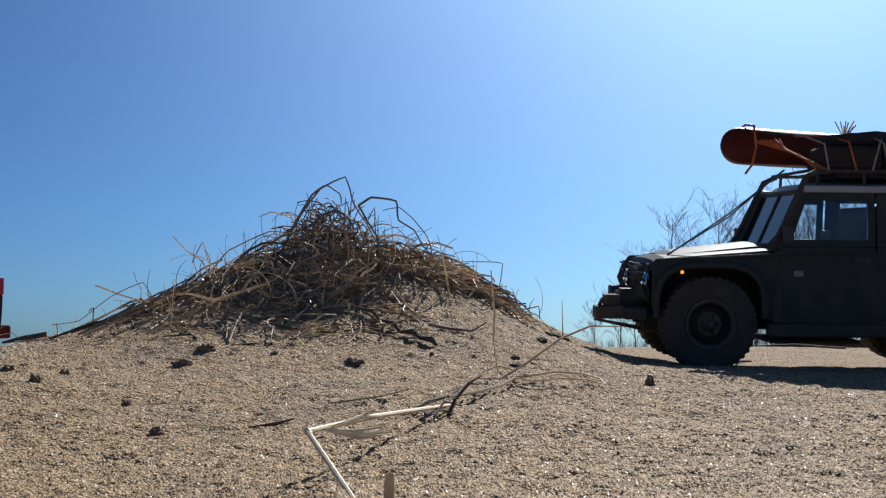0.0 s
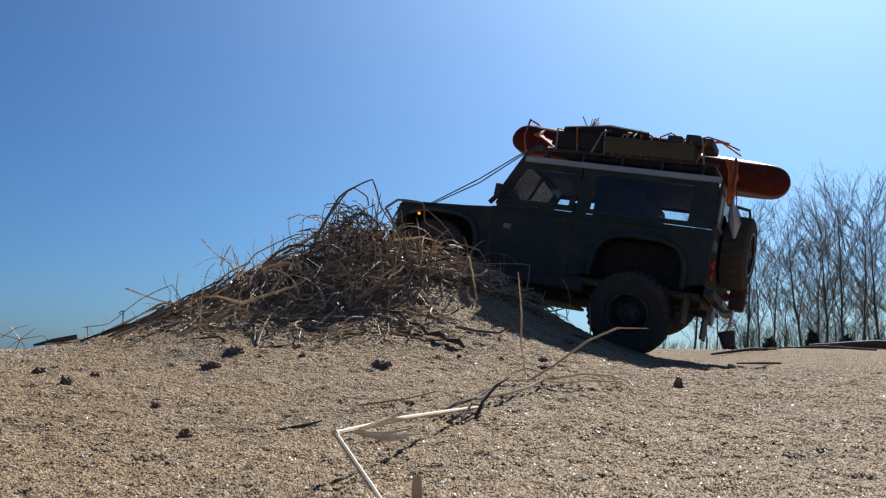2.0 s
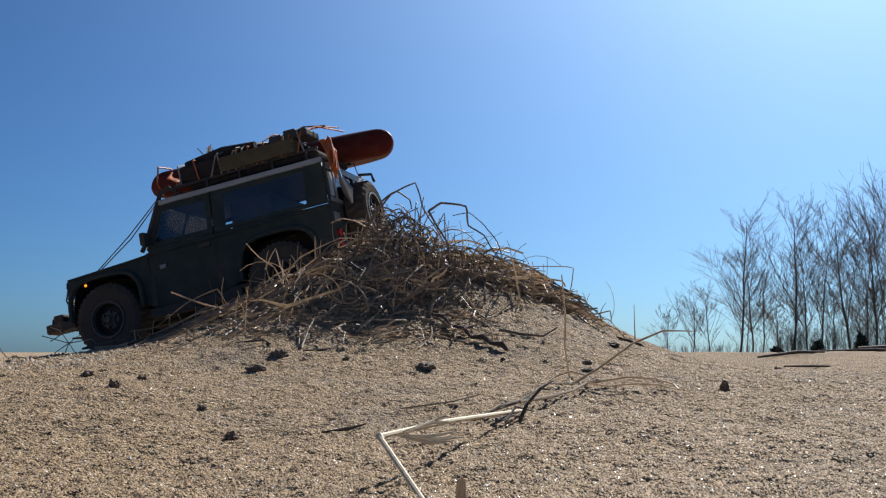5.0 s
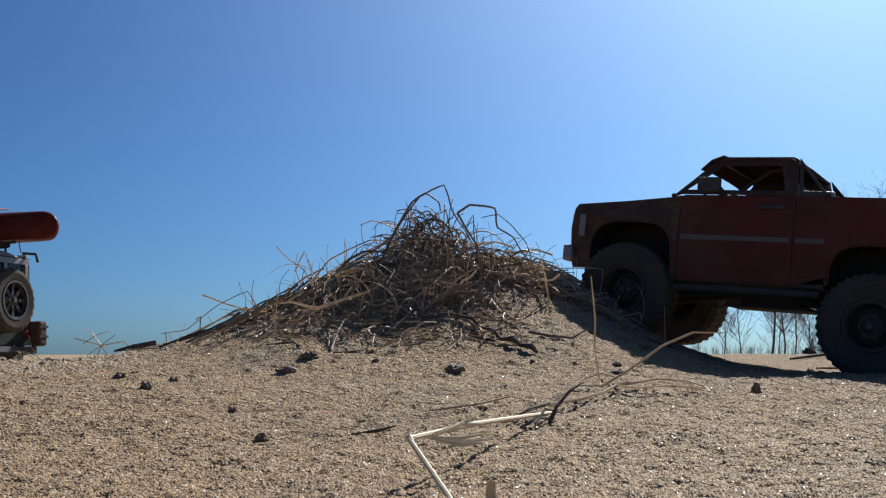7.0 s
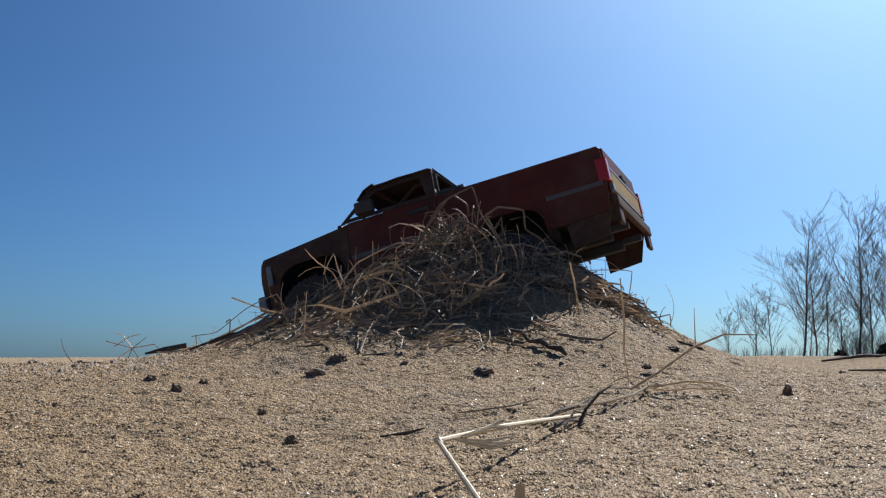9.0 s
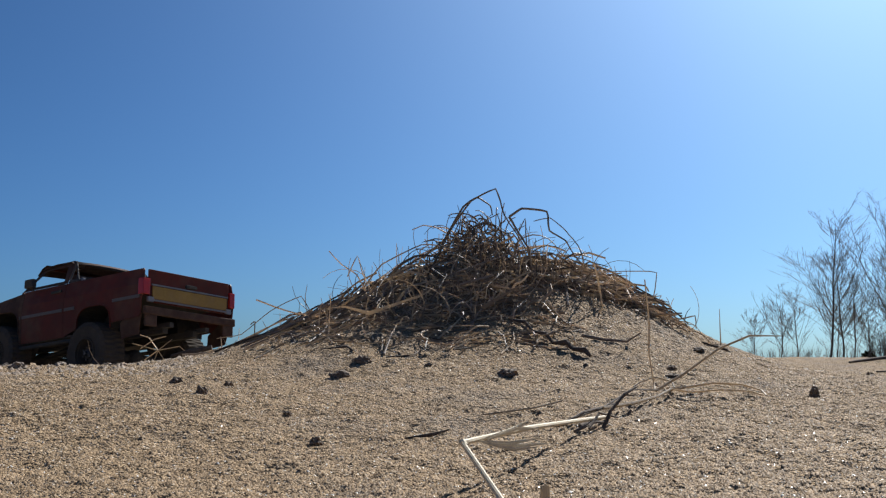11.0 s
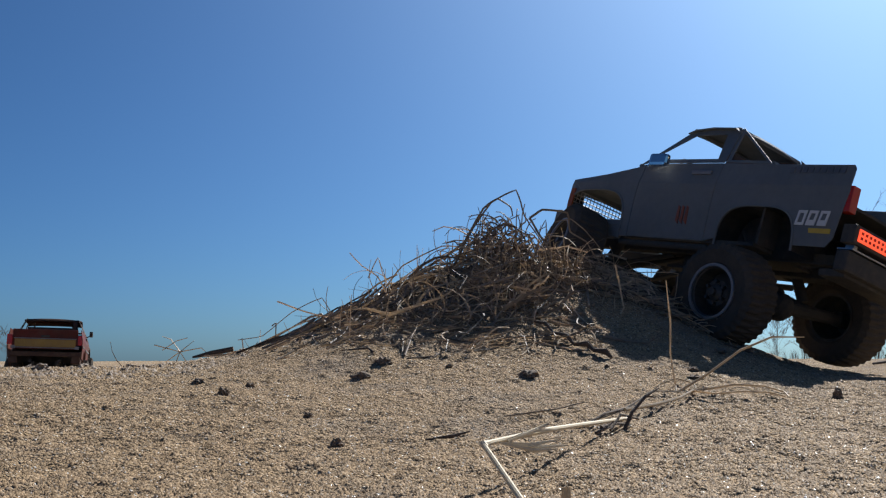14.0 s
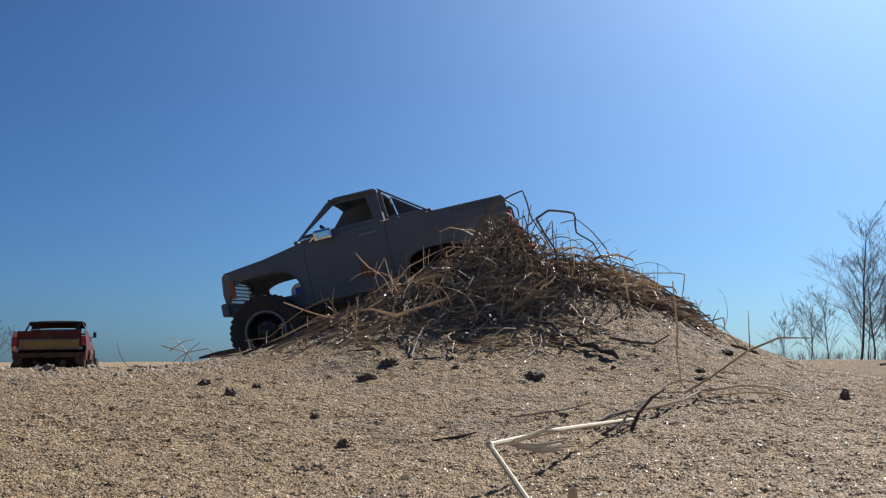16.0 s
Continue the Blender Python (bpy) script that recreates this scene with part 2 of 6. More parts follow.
def value_noise(x, y, size, seed):
    u, v = x / size, y / size
    iu, iv = np.floor(u), np.floor(v)
    fu, fv = u - iu, v - iv
    fu, fv = fu * fu * (3 - 2 * fu), fv * fv * (3 - 2 * fv)
    a, b = lattice(iu, iv, seed), lattice(iu + 1, iv, seed)
    c, d = lattice(iu, iv + 1, seed), lattice(iu + 1, iv + 1, seed)
    return (a * (1 - fu) + b * fu) * (1 - fv) + (c * (1 - fu) + d * fu) * fv - 0.5


def ground_z(x, y):
    """Height of the sand, in metres, at places x, y (arrays)."""
    x, y = np.asarray(x, float), np.asarray(y, float)
    right = smooth(0.05, 0.4, x)
    z = 0.018 + (0.052 - 0.014 * right) * smooth(0.40, 1.15, y)
    # the ground behind: a hollow to the left, a low rise to the right
    z = z - (1 - smooth(-0.35, 0.15, x)) * (0.070 * smooth(1.32, 1.75, y) + 0.036 * smooth(2.3, 3.4, y))
    z = z + 0.024 * right * smooth(1.4, 2.4, y)
    z = z - 0.10 * smooth(4.0, 14.0, y) * right - 0.05 * smooth(4.5, 14.0, y)
    sx = np.where(x < 0.03, 0.20, 0.16)
    across = np.exp(-0.5 * ((x - 0.03) / sx) ** 2)
    crest = np.exp(-0.5 * ((y - 1.41) / np.where(y < 1.41, 0.17, 0.06)) ** 2)
    body = np.exp(-0.5 * ((y - 1.49) / np.where(y < 1.49, 0.20, 0.19)) ** 2)
    z = z + across * (0.072 * crest + 0.078 * body)
    # the back of the mound, a dip by the way down, and one by the way up
    z = z + 0.05 * np.exp(-0.5 * (((x + 0.04) / 0.17) ** 2 + ((y - 1.80) / 0.12) ** 2))
    z = z - 0.045 * np.exp(-0.5 * (((x + 0.97) / 0.15) ** 2 + ((y - 2.02) / 0.2) ** 2)) - 0.035 * np.exp(-0.5 * (((x - 0.70) / 0.1) ** 2 + ((y - 0.78) / 0.12) ** 2))
    near = 1 - smooth(3.0, 9.0, np.hypot(x, y))
    z = z + near * (0.010 * value_noise(x, y, 0.16, 1) + 0.004 * value_noise(x, y, 0.05, 2) + 0.0022 * value_noise(x, y, 0.016, 3) + 0.0024 * value_noise(x, y, 0.0075, 4) + 0.0016 * value_noise(x, y, 0.0042, 6))
    far = smooth(20.0, 60.0, np.hypot(x, y))
    return z + 0.5 * far * value_noise(x, y, 22.0, 5)


# ---- building blocks ----
def mesh_of(name, bm, mat, smooth_faces=False):
    bmesh.ops.recalc_face_normals(bm, faces=bm.faces[:])
    me = bpy.data.meshes.new(name)
    bm.to_mesh(me)
    bm.free()
    if smooth_faces:
        me.polygons.foreach_set("use_smooth", [True] * len(me.polygons))
    me.materials.append(mat)
    return me


def part(name, bm, mat, parent=None, label="", round_edges=0.0, smooth_faces=False, at=None):
    ob = new(name, mesh_of(name, bm, mat, smooth_faces))
    if parent:
        ob.parent = parent
    if at:
        ob.location = at
    if label:
        ob["label"] = label
    if round_edges:
        mod = ob.modifiers.new("edges", "BEVEL")
        mod.width, mod.segments, mod.limit_method, mod.angle_limit = round_edges, 2, "ANGLE", radians(35)
        mod.harden_normals = False
    return ob


def thing(name, label, category, group="", at=(0, 0, 0)):
    ob = new(name)
    ob.empty_display_size = 0.05
    ob.location = at
    return tagged(ob, label, category, group)


def join(*bms):
    out = bmesh.new()
    for b in bms:
        me = bpy.data.meshes.new("tmp")
        b.to_mesh(me)
        b.free()
        out.from_mesh(me)
        bpy.data.meshes.remove(me)
    return out


def block(x0, x1, y0, y1, z0, z1, bev=0.0, seg=2):
    bm = bmesh.new()
    bmesh.ops.create_cube(bm, size=1)
    for v in bm.verts:
        v.co = ((x0 + x1) / 2 + v.co.x * (x1 - x0), (y0 + y1) / 2 + v.co.y * (y1 - y0), (z0 + z1) / 2 + v.co.z * (z1 - z0))
    if bev:
        bmesh.ops.bevel(bm, geom=bm.edges[:], offset=bev, segments=seg, profile=0.6, affect="EDGES")
    return bm


def turned(bm, m):
    bm.transform(m)
    return bm


def tube(points, radii, sides=6, flat=1.0):
    """A tapered tube along points; flat: squash of the section across its sideways axis."""
    bm = bmesh.new()
    pts = [Vector(p) for p in points]
    if not hasattr(radii, "__len__"):
        radii = [radii] * len(pts)
    rings, side = [], None
    for i, p in enumerate(pts):
        way = (pts[min(i + 1, len(pts) - 1)] - pts[max(i - 1, 0)]).normalized()
        ref = side if side else (Vector((0, 0, 1)) if abs(way.z) < 0.9 else Vector((1, 0, 0)))
        a_ = way.cross(ref).normalized()
        if side:
            b_ = a_.cross(way)
            a_, b_ = way.cross(b_).normalized(), b_.normalized()
        else:
            b_ = a_.cross(way).normalized()
        side = b_
        rings.append([bm.verts.new(p + radii[i] * (math.cos(t) * a_ * flat + math.sin(t) * b_)) for t in [2 * math.pi * k / sides for k in range(sides)]])
    for r, s in zip(rings, rings[1:]):
        for k in range(sides):
            bm.faces.new((r[k], r[(k + 1) % sides], s[(k + 1) % sides], s[k]))
    bm.faces.new(rings[0][::-1])
    bm.faces.new(rings[-1])
    return bm


def lathe(profile, seg=32, closed=False):
    """Turns (radius, y) pairs about the y axis."""
    bm = bmesh.new()
    rings = []
    for r, y in profile:
        rings.append([bm.verts.new((r * math.cos(2 * math.pi * k / seg), y, r * math.sin(2 * math.pi * k / seg))) for k in range(seg)])
    pairs = list(zip(rings, rings[1:])) + ([(rings[-1], rings[0])] if closed else [])
    for a_, b_ in pairs:
        for k in range(seg):
            bm.faces.new((a_[k], a_[(k + 1) % seg], b_[(k + 1) % seg], b_[k]))
    if not closed:
        bm.faces.new(rings[0])
        bm.faces.new(rings[-1][::-1])
    return bm


def arc(cx, cz, r, a0, a1, n=12, squash=1.0):
    return [(cx + r * math.cos(radians(a0 + (a1 - a0) * k / n)), cz + squash * r * math.sin(radians(a0 + (a1 - a0) * k / n))) for k in range(n + 1)]


def square_arc(cx, cz, r, a0, a1, n=16):
    """A wheel arch with a flattened top and rounded shoulders."""
    out = []
    for k in range(n + 1):
        t = radians(a0 + (a1 - a0) * k / n)
        c, v = math.cos(t), math.sin(t)
        out.append((cx + r * math.copysign(abs(c) ** 0.62, c), cz + 0.90 * r * math.copysign(abs(v) ** 0.62, v)))
    return out


def plate(outer, holes, width, side, thick=0.0016, levels=()):
    """A side panel: an outline in x, z with holes, bent to the half width width(x, z); side 1 is the left, -1 the right."""
    bm = bmesh.new()
    for ring in (outer, *holes):
        vs = [bm.verts.new((x, 0, z)) for x, z in ring]
        for i in range(len(vs)):
            bm.edges.new((vs[i], vs[(i + 1) % len(vs)]))
    bmesh.ops.triangle_fill(bm, use_beauty=True, use_dissolve=False, edges=bm.edges[:], normal=(0, -1, 0))
    for level in levels:
        bmesh.ops.bisect_plane(bm, geom=bm.verts[:] + bm.edges[:] + bm.faces[:], plane_co=(0, 0, level), plane_no=(0, 0, 1))
    made = bmesh.ops.extrude_face_region(bm, geom=bm.faces[:])
    for v in made["geom"]:
        if isinstance(v, bmesh.types.BMVert):
            v.co.y = thick
    for v in bm.verts:
        v.co.y = side * (width(v.co.x, v.co.z) - v.co.y)
    return bm


def deck(line, half, crown=0.003, thick=0.0016, n=8, taper=None):
    """A panel across the vehicle along a line of x, z points: a bonnet, roof or floor. half: half width, or a list, one a point."""
    bm = bmesh.new()
    rows_ = []
    for i, (x, z) in enumerate(line):
        hw = half[i] if hasattr(half, "__len__") else half
        row = []
        for k in range(n + 1):
            u = 2 * k / n - 1
            row.append((bm.verts.new((x, hw * u, z - crown * u * u * (1 + 0.6 * u * u))), bm.verts.new((x, hw * u, z - crown * u * u * (1 + 0.6 * u * u) - thick))))
        rows_.append(row)
    for r, s in zip(rows_, rows_[1:]):
        for k in range(n):
            for j in (0, 1):
                bm.faces.new((r[k][j], r[k + 1][j], s[k + 1][j], s[k][j]))
        for k in (0, n):
            bm.faces.new((r[k][0], r[k][1], s[k][1], s[k][0]))
    for r in (rows_[0], rows_[-1]):
        for k in range(n):
            bm.faces.new((r[k][0], r[k + 1][0], r[k + 1][1], r[k][1]))
    return bm


# ---- the sand, one sheet to the horizon ----
def spread(inner, step, grow, limit, lo):
    """Coordinates with an even step in the inner stretch that grows beyond it."""
    mid = list(np.arange(lo, inner, step))
    out, s = [], step
    v = mid[-1]
    while v < limit:
        s *= grow
        v += s
        out.append(v)
    return mid, out


def build_ground():
    mid, out = spread(0.58, 0.0022, 1.12, 2600, -0.58)
    left = [-v for v in out]
    xs = np.array(left[::-1] + mid + out)
    mid, out = spread(1.30, 0.0022, 1.06, 2600, 0.40)
    back, s, v = [], 0.003, 0.40
    while v > -60:
        s *= 1.3
        v -= s
        back.append(v)
    ys = np.array(back[::-1] + mid + out)
    gx, gy = np.meshgrid(xs, ys)
    gz = ground_z(gx, gy)
    verts = np.stack([gx.ravel(), gy.ravel(), gz.ravel()], 1)
    nx = len(xs)
    i = (np.arange(len(ys) - 1)[:, None] * nx + np.arange(nx - 1)[None, :]).ravel()
    faces = np.stack([i, i + 1, i + 1 + nx, i + nx], 1)
    me = bpy.data.meshes.new("ground")
    me.from_pydata(verts.tolist(), [], faces.tolist())
    me.polygons.foreach_set("use_smooth", [True] * len(me.polygons))
    me.materials.append(SAND)
    tagged(new("ground", me), "coarse tan sand with a low mound, dry and sunlit", "sand", kind="structure")


build_ground()


def scatter_grains(name, count, y0, y1, lo, hi, mat, label, seed, spread_=0.47, sink=0.05, side=0):
    """Loose grains lying on the sand, joined: uneven little pyramids, denser towards the front."""
    rng = np.random.default_rng(seed)
    y = y0 + (y1 - y0) * rng.random(count) ** 1.5
    x = (2 * rng.random(count) - 1) * (spread_ * y + 0.04)
    r = lo + (hi - lo) * rng.random(count) ** 2.5
    if side:
        x = side * (0.30 + 0.42 * rng.random(count))
    base = np.array([(1, 0, -0.3), (0, 1, -0.3), (-1, 0, -0.3), (0, -1, -0.3), (0, 0, 0.6)])
    turn = rng.random(count) * 6.28
    shape = base[None] * (0.6 + 0.7 * rng.random((count, 5, 1)))
    shape[:, 4, :2] = 0.6 * (rng.random((count, 2)) - 0.5)
    c, s = np.cos(turn)[:, None], np.sin(turn)[:, None]
    vx = (shape[..., 0] * c - shape[..., 1] * s) * r[:, None] + x[:, None]
    vy = (shape[..., 0] * s + shape[..., 1] * c) * r[:, None] + y[:, None]
    vz = shape[..., 2] * r[:, None] + (ground_z(x, y) + sink * r)[:, None]
    verts = np.stack([vx, vy, vz], -1).reshape(-1, 3)
    f = np.array([(0, 1, 4), (1, 2, 4), (2, 3, 4), (3, 0, 4)])
    faces = (np.arange(count)[:, None, None] * 5 + f[None]).reshape(-1, 3)
    me = bpy.data.meshes.new(name)
    me.from_pydata(verts.tolist(), [], faces.tolist())
    me.polygons.foreach_set("use_smooth", [True] * len(me.polygons))
    me.materials.append(mat)
    tagged(new(name, me), label, "sand grains", kind="stuff")


scatter_grains("sand_grains", 190000, 0.40, 1.25, 0.0005, 0.0015, GRAIN, "loose coarse brown and grey sand grains", 3)
scatter_grains("quartz_grains", 5000, 0.42, 1.25, 0.0004, 0.0011, QUARTZ, "pale glinting quartz grains in the sand", 4)
scatter_grains("dark_crumbs", 2600, 0.42, 1.35, 0.0006, 0.0018, CLOD, "small dark crumbs of bark and earth on the sand", 6)
scatter_grains("far_gravel", 2200, 1.2, 3.0, 0.0012, 0.0035, STONE, "small loose gravel on the sand behind the mound", 7)
scatter_grains("crust_gravel", 2600, 1.02, 1.75, 0.0012, 0.0048, STONE, "rough crusted sand crumbs and small gravel", 9, side=-1)


# ---- model vehicles; x points ahead, y to their left, z up, z = 0 under the rear tyres ----
def wheel_parts(vehicle, x, y, z, r, w, rim_r, side, rim_mat, ring_mat, lugs=22, spoked=True):
    """A wheel: its hub, with the tyre and the rim on it. side: 1 where its face looks to the left."""
    hub = part("wheel", lathe([(0.2 * rim_r, -0.3 * w), (0.32 * rim_r, -0.2 * w), (0.32 * rim_r, 0.36 * w), (0.16 * rim_r, 0.42 * w), (0.14 * rim_r, 0.5 * w)] if side > 0 else
                              [(0.14 * rim_r, -0.5 * w), (0.16 * rim_r, -0.42 * w), (0.32 * rim_r, -0.36 * w), (0.32 * rim_r, 0.2 * w), (0.2 * rim_r, 0.3 * w)], 16), DARK_RIM, vehicle, at=(x, y, z))
    carcass = r * 0.968
    prof = [(rim_r, -0.44 * w), (rim_r * 1.12, -0.50 * w), (carcass * 0.86, -0.53 * w), (carcass * 0.985, -0.44 * w), (carcass, -0.12 * w), (carcass, 0.12 * w), (carcass * 0.985, 0.44 * w), (carcass * 0.86, 0.53 * w), (rim_r * 1.12, 0.50 * w), (rim_r, 0.44 * w)]
    bm, rings, seg = bmesh.new(), [], lugs * 4
    for j, (pr, py) in enumerate(prof):
        ring = []
        for k in range(seg):
            up = 0.0
            if j in (4, 5):
                up = (r - carcass) * (1 if (k + (2 if j == 5 else 0)) % 4 < 2 else 0)
            elif j in (3, 6):
                up = (r - carcass) * (0.95 if (k + (2 if j == 6 else 0)) % 4 < 2 else 0)
            elif j in (2, 7):
                up = 0.5 * (r - carcass) * (1 if (k + (2 if j == 7 else 0)) % 4 < 2 else 0)
            t_ = 2 * math.pi * k / seg
            ring.append(bm.verts.new(((pr + up) * math.cos(t_), py, (pr + up) * math.sin(t_))))
        rings.append(ring)
    for p, q in zip(rings, rings[1:] + rings[:1]):
        for k in range(seg):
            bm.faces.new((p[k], p[(k + 1) % seg], q[(k + 1) % seg], q[k]))
    part("tyre", bm, RUBBER, hub, "dusty black knobbly tyre")
    face = side * 0.30 * w
    dish = lathe([(rim_r * 1.0, -0.44 * w), (rim_r * 0.93, -0.42 * w), (rim_r * 0.86, face * 0.2), (rim_r * 0.5, face), (rim_r * 0.2, face), (rim_r * 0.2, face - side * 0.002), (rim_r * 0.5, face - side * 0.003),
                  (rim_r * 0.8, face * 0.2 - side * 0.003), (rim_r * 0.9, 0.42 * w), (rim_r * 1.0, 0.44 * w)], 36, closed=True)
    spokes = [dish]
    for k in range(8 if spoked else 0):
        spoke = block(rim_r * 0.3, rim_r * 0.9, face - 0.002, face + 0.002, -0.10 * rim_r, 0.10 * rim_r)
        spokes.append(turned(spoke, Matrix.Rotation(2 * math.pi * k / 8, 4, "Y")))
    part("rim", join(*spokes), rim_mat, hub)
    ring = lathe([(rim_r * 1.06, side * 0.47 * w), (rim_r * 1.06, side * 0.525 * w), (rim_r * 0.95, side * 0.525 * w), (rim_r * 0.95, side * 0.47 * w)], 40, closed=True)
    part("bead_ring", ring, ring_mat, hub, "bright metal bead ring")
    for k in range(6):
        a_ = 2 * math.pi * k / 6
        nut = lathe([(rim_r * 0.07, face), (rim_r * 0.07, face + side * 0.005)], 6)
        bmesh.ops.translate(nut, verts=nut.verts[:], vec=(0.42 * rim_r * math.cos(a_), 0, 0.42 * rim_r * math.sin(a_)))
        part("wheel_nut", nut, DARK_RIM, hub)
    return hub


def running_gear(v, xf, xr, zf, zr_, yw, rail, rail_z, front, back):
    """Frame rails, axles, links, dampers, gearbox and shafts under the body."""
    for s in (1, -1):
        part("frame_rail", block(back, front, s * rail - 0.006, s * rail + 0.006, rail_z - 0.012, rail_z), FRAME, v, round_edges=0.001)
        for x, z in ((xf, zf), (xr, zr_)):
            inward = -0.05 if x > 0 else 0.05
            part("damper", join(tube([(x + inward * 0.3, s * (rail + 0.014), z + 0.004), (x + inward * 0.7, s * (rail + 0.010), z + 0.042)], 0.0065, 10),
                                tube([(x + inward * 0.7, s * (rail + 0.010), z + 0.042), (x + inward, s * (rail + 0.008), rail_z + 0.02)], 0.0035, 8)), FRAME, v)
            part("link", tube([(x, s * (rail + 0.004), z - 0.004), (x + 2.1 * inward, s * (rail - 0.006), rail_z - 0.012)], 0.0032, 8), FRAME, v)
    for x, z in ((xf, zf), (xr, zr_)):
        ball = bmesh.new()
        bmesh.ops.create_icosphere(ball, subdivisions=2, radius=0.017)
        bmesh.ops.translate(ball, verts=ball.verts[:], vec=(0, 0.012, 0))
        part("axle", join(tube([(0, -yw + 0.01, 0), (0, yw - 0.01, 0)], 0.0075, 10), ball), FRAME, v, at=(x, 0, z))
        part("drive_shaft", tube([(x, 0.012, z), (x * 0.25, 0.006, rail_z - 0.008)], 0.004, 8), FRAME, v)
    part("gearbox", join(block(-0.035, 0.035, -0.026, 0.026, rail_z - 0.026, rail_z + 0.004, 0.004), block(-0.05, 0.05, -0.034, 0.034, rail_z - 0.029, rail_z - 0.025, 0.001)), FRAME, v)


def square_truck(name, label, paint, fender_paint, cfg):
    """A square-bodied pickup model with a cut-down cab."""
    v = thing(name, label, "model truck")
    nose, tail = cfg["nose"], cfg["tail"]
    zh, zc, zb, zrail, zrock, zroof = cfg["hood"], cfg["cowl"], cfg["belt"], cfg["rail"], cfg["rocker"], cfg["roof"]
    xf, xr, zf, zr_ = cfg["xf"], cfg["xr"], cfg["zf"], cfg["zr"]
    cowl, rf, rr, sail = cfg["cowl_x"], cfg["roof_f"], cfg["roof_r"], cfg["sail_x"]
    d1, d2, hw = cowl - 0.012, rr - 0.008, cfg["half"]
    ra, arch_z = cfg["arch"], cfg["arch_z"]
    rb, lamp_z = cfg.get("arch_rear", ra), zrail - cfg.get("lamp_low", 0.0)

    def width(x, z):
        mid = zrock + 0.55 * (zb - zrock)
        y = hw - 0.006 * ((z - mid) / (zb - zrock)) ** 2 * 1.6
        if z > zb - 0.02:
            y = hw - 0.0025 - 0.003 * (z - zb + 0.02) / 0.02
        if z > zb:
            y -= 0.30 * (z - zb)
        if x > nose - 0.03:
            y -= 0.010 * ((x - nose + 0.03) / 0.03) ** 2
        return y

    lv = [zrock + (zb - zrock) * k / 7 for k in range(1, 7)]
    for s in (1, -1):
        low = zrock + 0.008
        fender = [(nose, low + 0.012), (nose + 0.003, zh - 0.030), (nose, zh - 0.005), (nose - 0.006, zh), (nose - 0.07, zh + 0.35 * (zc - zh)), (d1 + 0.0003, zc), (d1 + 0.0003, zrock)]
        fender += square_arc(xf, arch_z, ra, -5, 185, 18) + [(nose - 0.004, low)]
        fender = [p for p in fender if p[0] <= nose + 0.004]
        part("front_fender", plate(fender, (), width, s, levels=lv), fender_paint, v, round_edges=0.0012)
        lip = square_arc(xf, arch_z, ra + 0.001, 0, 180, 22)
        part("arch_lip", tube([(x, s * (width(x, z) + 0.0006), z) for x, z in lip], 0.0014, 6), fender_paint, v)
        door = [(d1 - 0.0003, zrock), (d1 - 0.0003, zc - 0.0005), (d1 - 0.002, zb), (d2 + 0.0003, zb), (d2 + 0.0003, zrock)]
        dpart = part("door", plate(door, (), width, s, levels=lv), paint, v, round_edges=0.0012)
        # unseen strips added behind the door gaps to block daylight
        for xg in (d1, d2):
            part("gap_backing", plate([(xg - 0.004, zrock + 0.001), (xg - 0.004, zb - 0.001), (xg + 0.004, zb - 0.001), (xg + 0.004, zrock + 0.001)], (), lambda x, z: width(x, z) - 0.0018, s, 0.001, lv), FRAME, dpart)
        yh = width(d2 + 0.03, zb - 0.012)
        part("door_handle", join(block(d2 + 0.012, d2 + 0.042, s * (yh + 0.0015) - 0.0016, s * (yh + 0.0015) + 0.0016, zb - 0.0155, zb - 0.0105, 0.001)), TRIM if cfg["chrome"] else BLACK, dpart)
        quarter = [(d2 - 0.0003, zrock), (d2 - 0.0003, zb), (sail, zrail + 0.001), (tail + 0.003, zrail), (tail, zrail - 0.004), (tail - 0.002, zrail - 0.03)] + ([(tail + 0.006, zrock + 0.012), (tail + 0.014, zrock + 0.002), (xr - rb - 0.0005, zrock + 0.002)] if cfg["chrome"] else [(tail + 0.002, low + 0.012), (tail + 0.01, low + 0.006)])
        quarter += square_arc(xr, arch_z + cfg["arch_back"], rb, 176, 4, 18)
        part("bed_side", plate(quarter, (), width, s, levels=lv), paint, v, round_edges=0.0012)
        lip = square_arc(xr, arch_z + cfg["arch_back"], rb + 0.001, 0, 180, 22)
        part("arch_lip", tube([(x, s * (width(x, z) + 0.0006), z) for x, z in lip], 0.0014, 6), paint, v)
        # cab side over the belt: screen pillar, roof rail and door post round the open window
        cab = [(cowl, zc), (rf, zroof - 0.006), (rf - 0.012, zroof), (rr + 0.004, zroof), (rr - 0.002, zroof - 0.003), (d2, zb + 0.0005), (d1, zb + 0.0005)]
        win = [(cowl - 0.016, zb + 0.0065), (rf - 0.012, zroof - 0.011), (rr + 0.016, zroof - 0.011), (d2 + 0.014, zb + 0.0065)]
        part("cab_side", plate(cab, (win,) if s > 0 else (), width, s), paint if not cfg["dark_cab"] else fender_paint, v, round_edges=0.001)
        tri = [(rr - 0.003, zroof - 0.001), (sail, zrail + 0.0015), (d2 - 0.002, zb + 0.001)]
        c = (sum(p[0] for p in tri) / 3, sum(p[1] for p in tri) / 3)
        hole_share = 0.78 if cfg["chrome"] else 0.62
        hole = [(c[0] + hole_share * (p[0] - c[0]), c[1] + hole_share * (p[1] - c[1])) for p in tri]
        part("sail_panel", plate(tri, (hole,) if cfg["sail_window"] and s > 0 else (), width, s), paint if not cfg["dark_cab"] else BLACK, v, round_edges=0.0008)
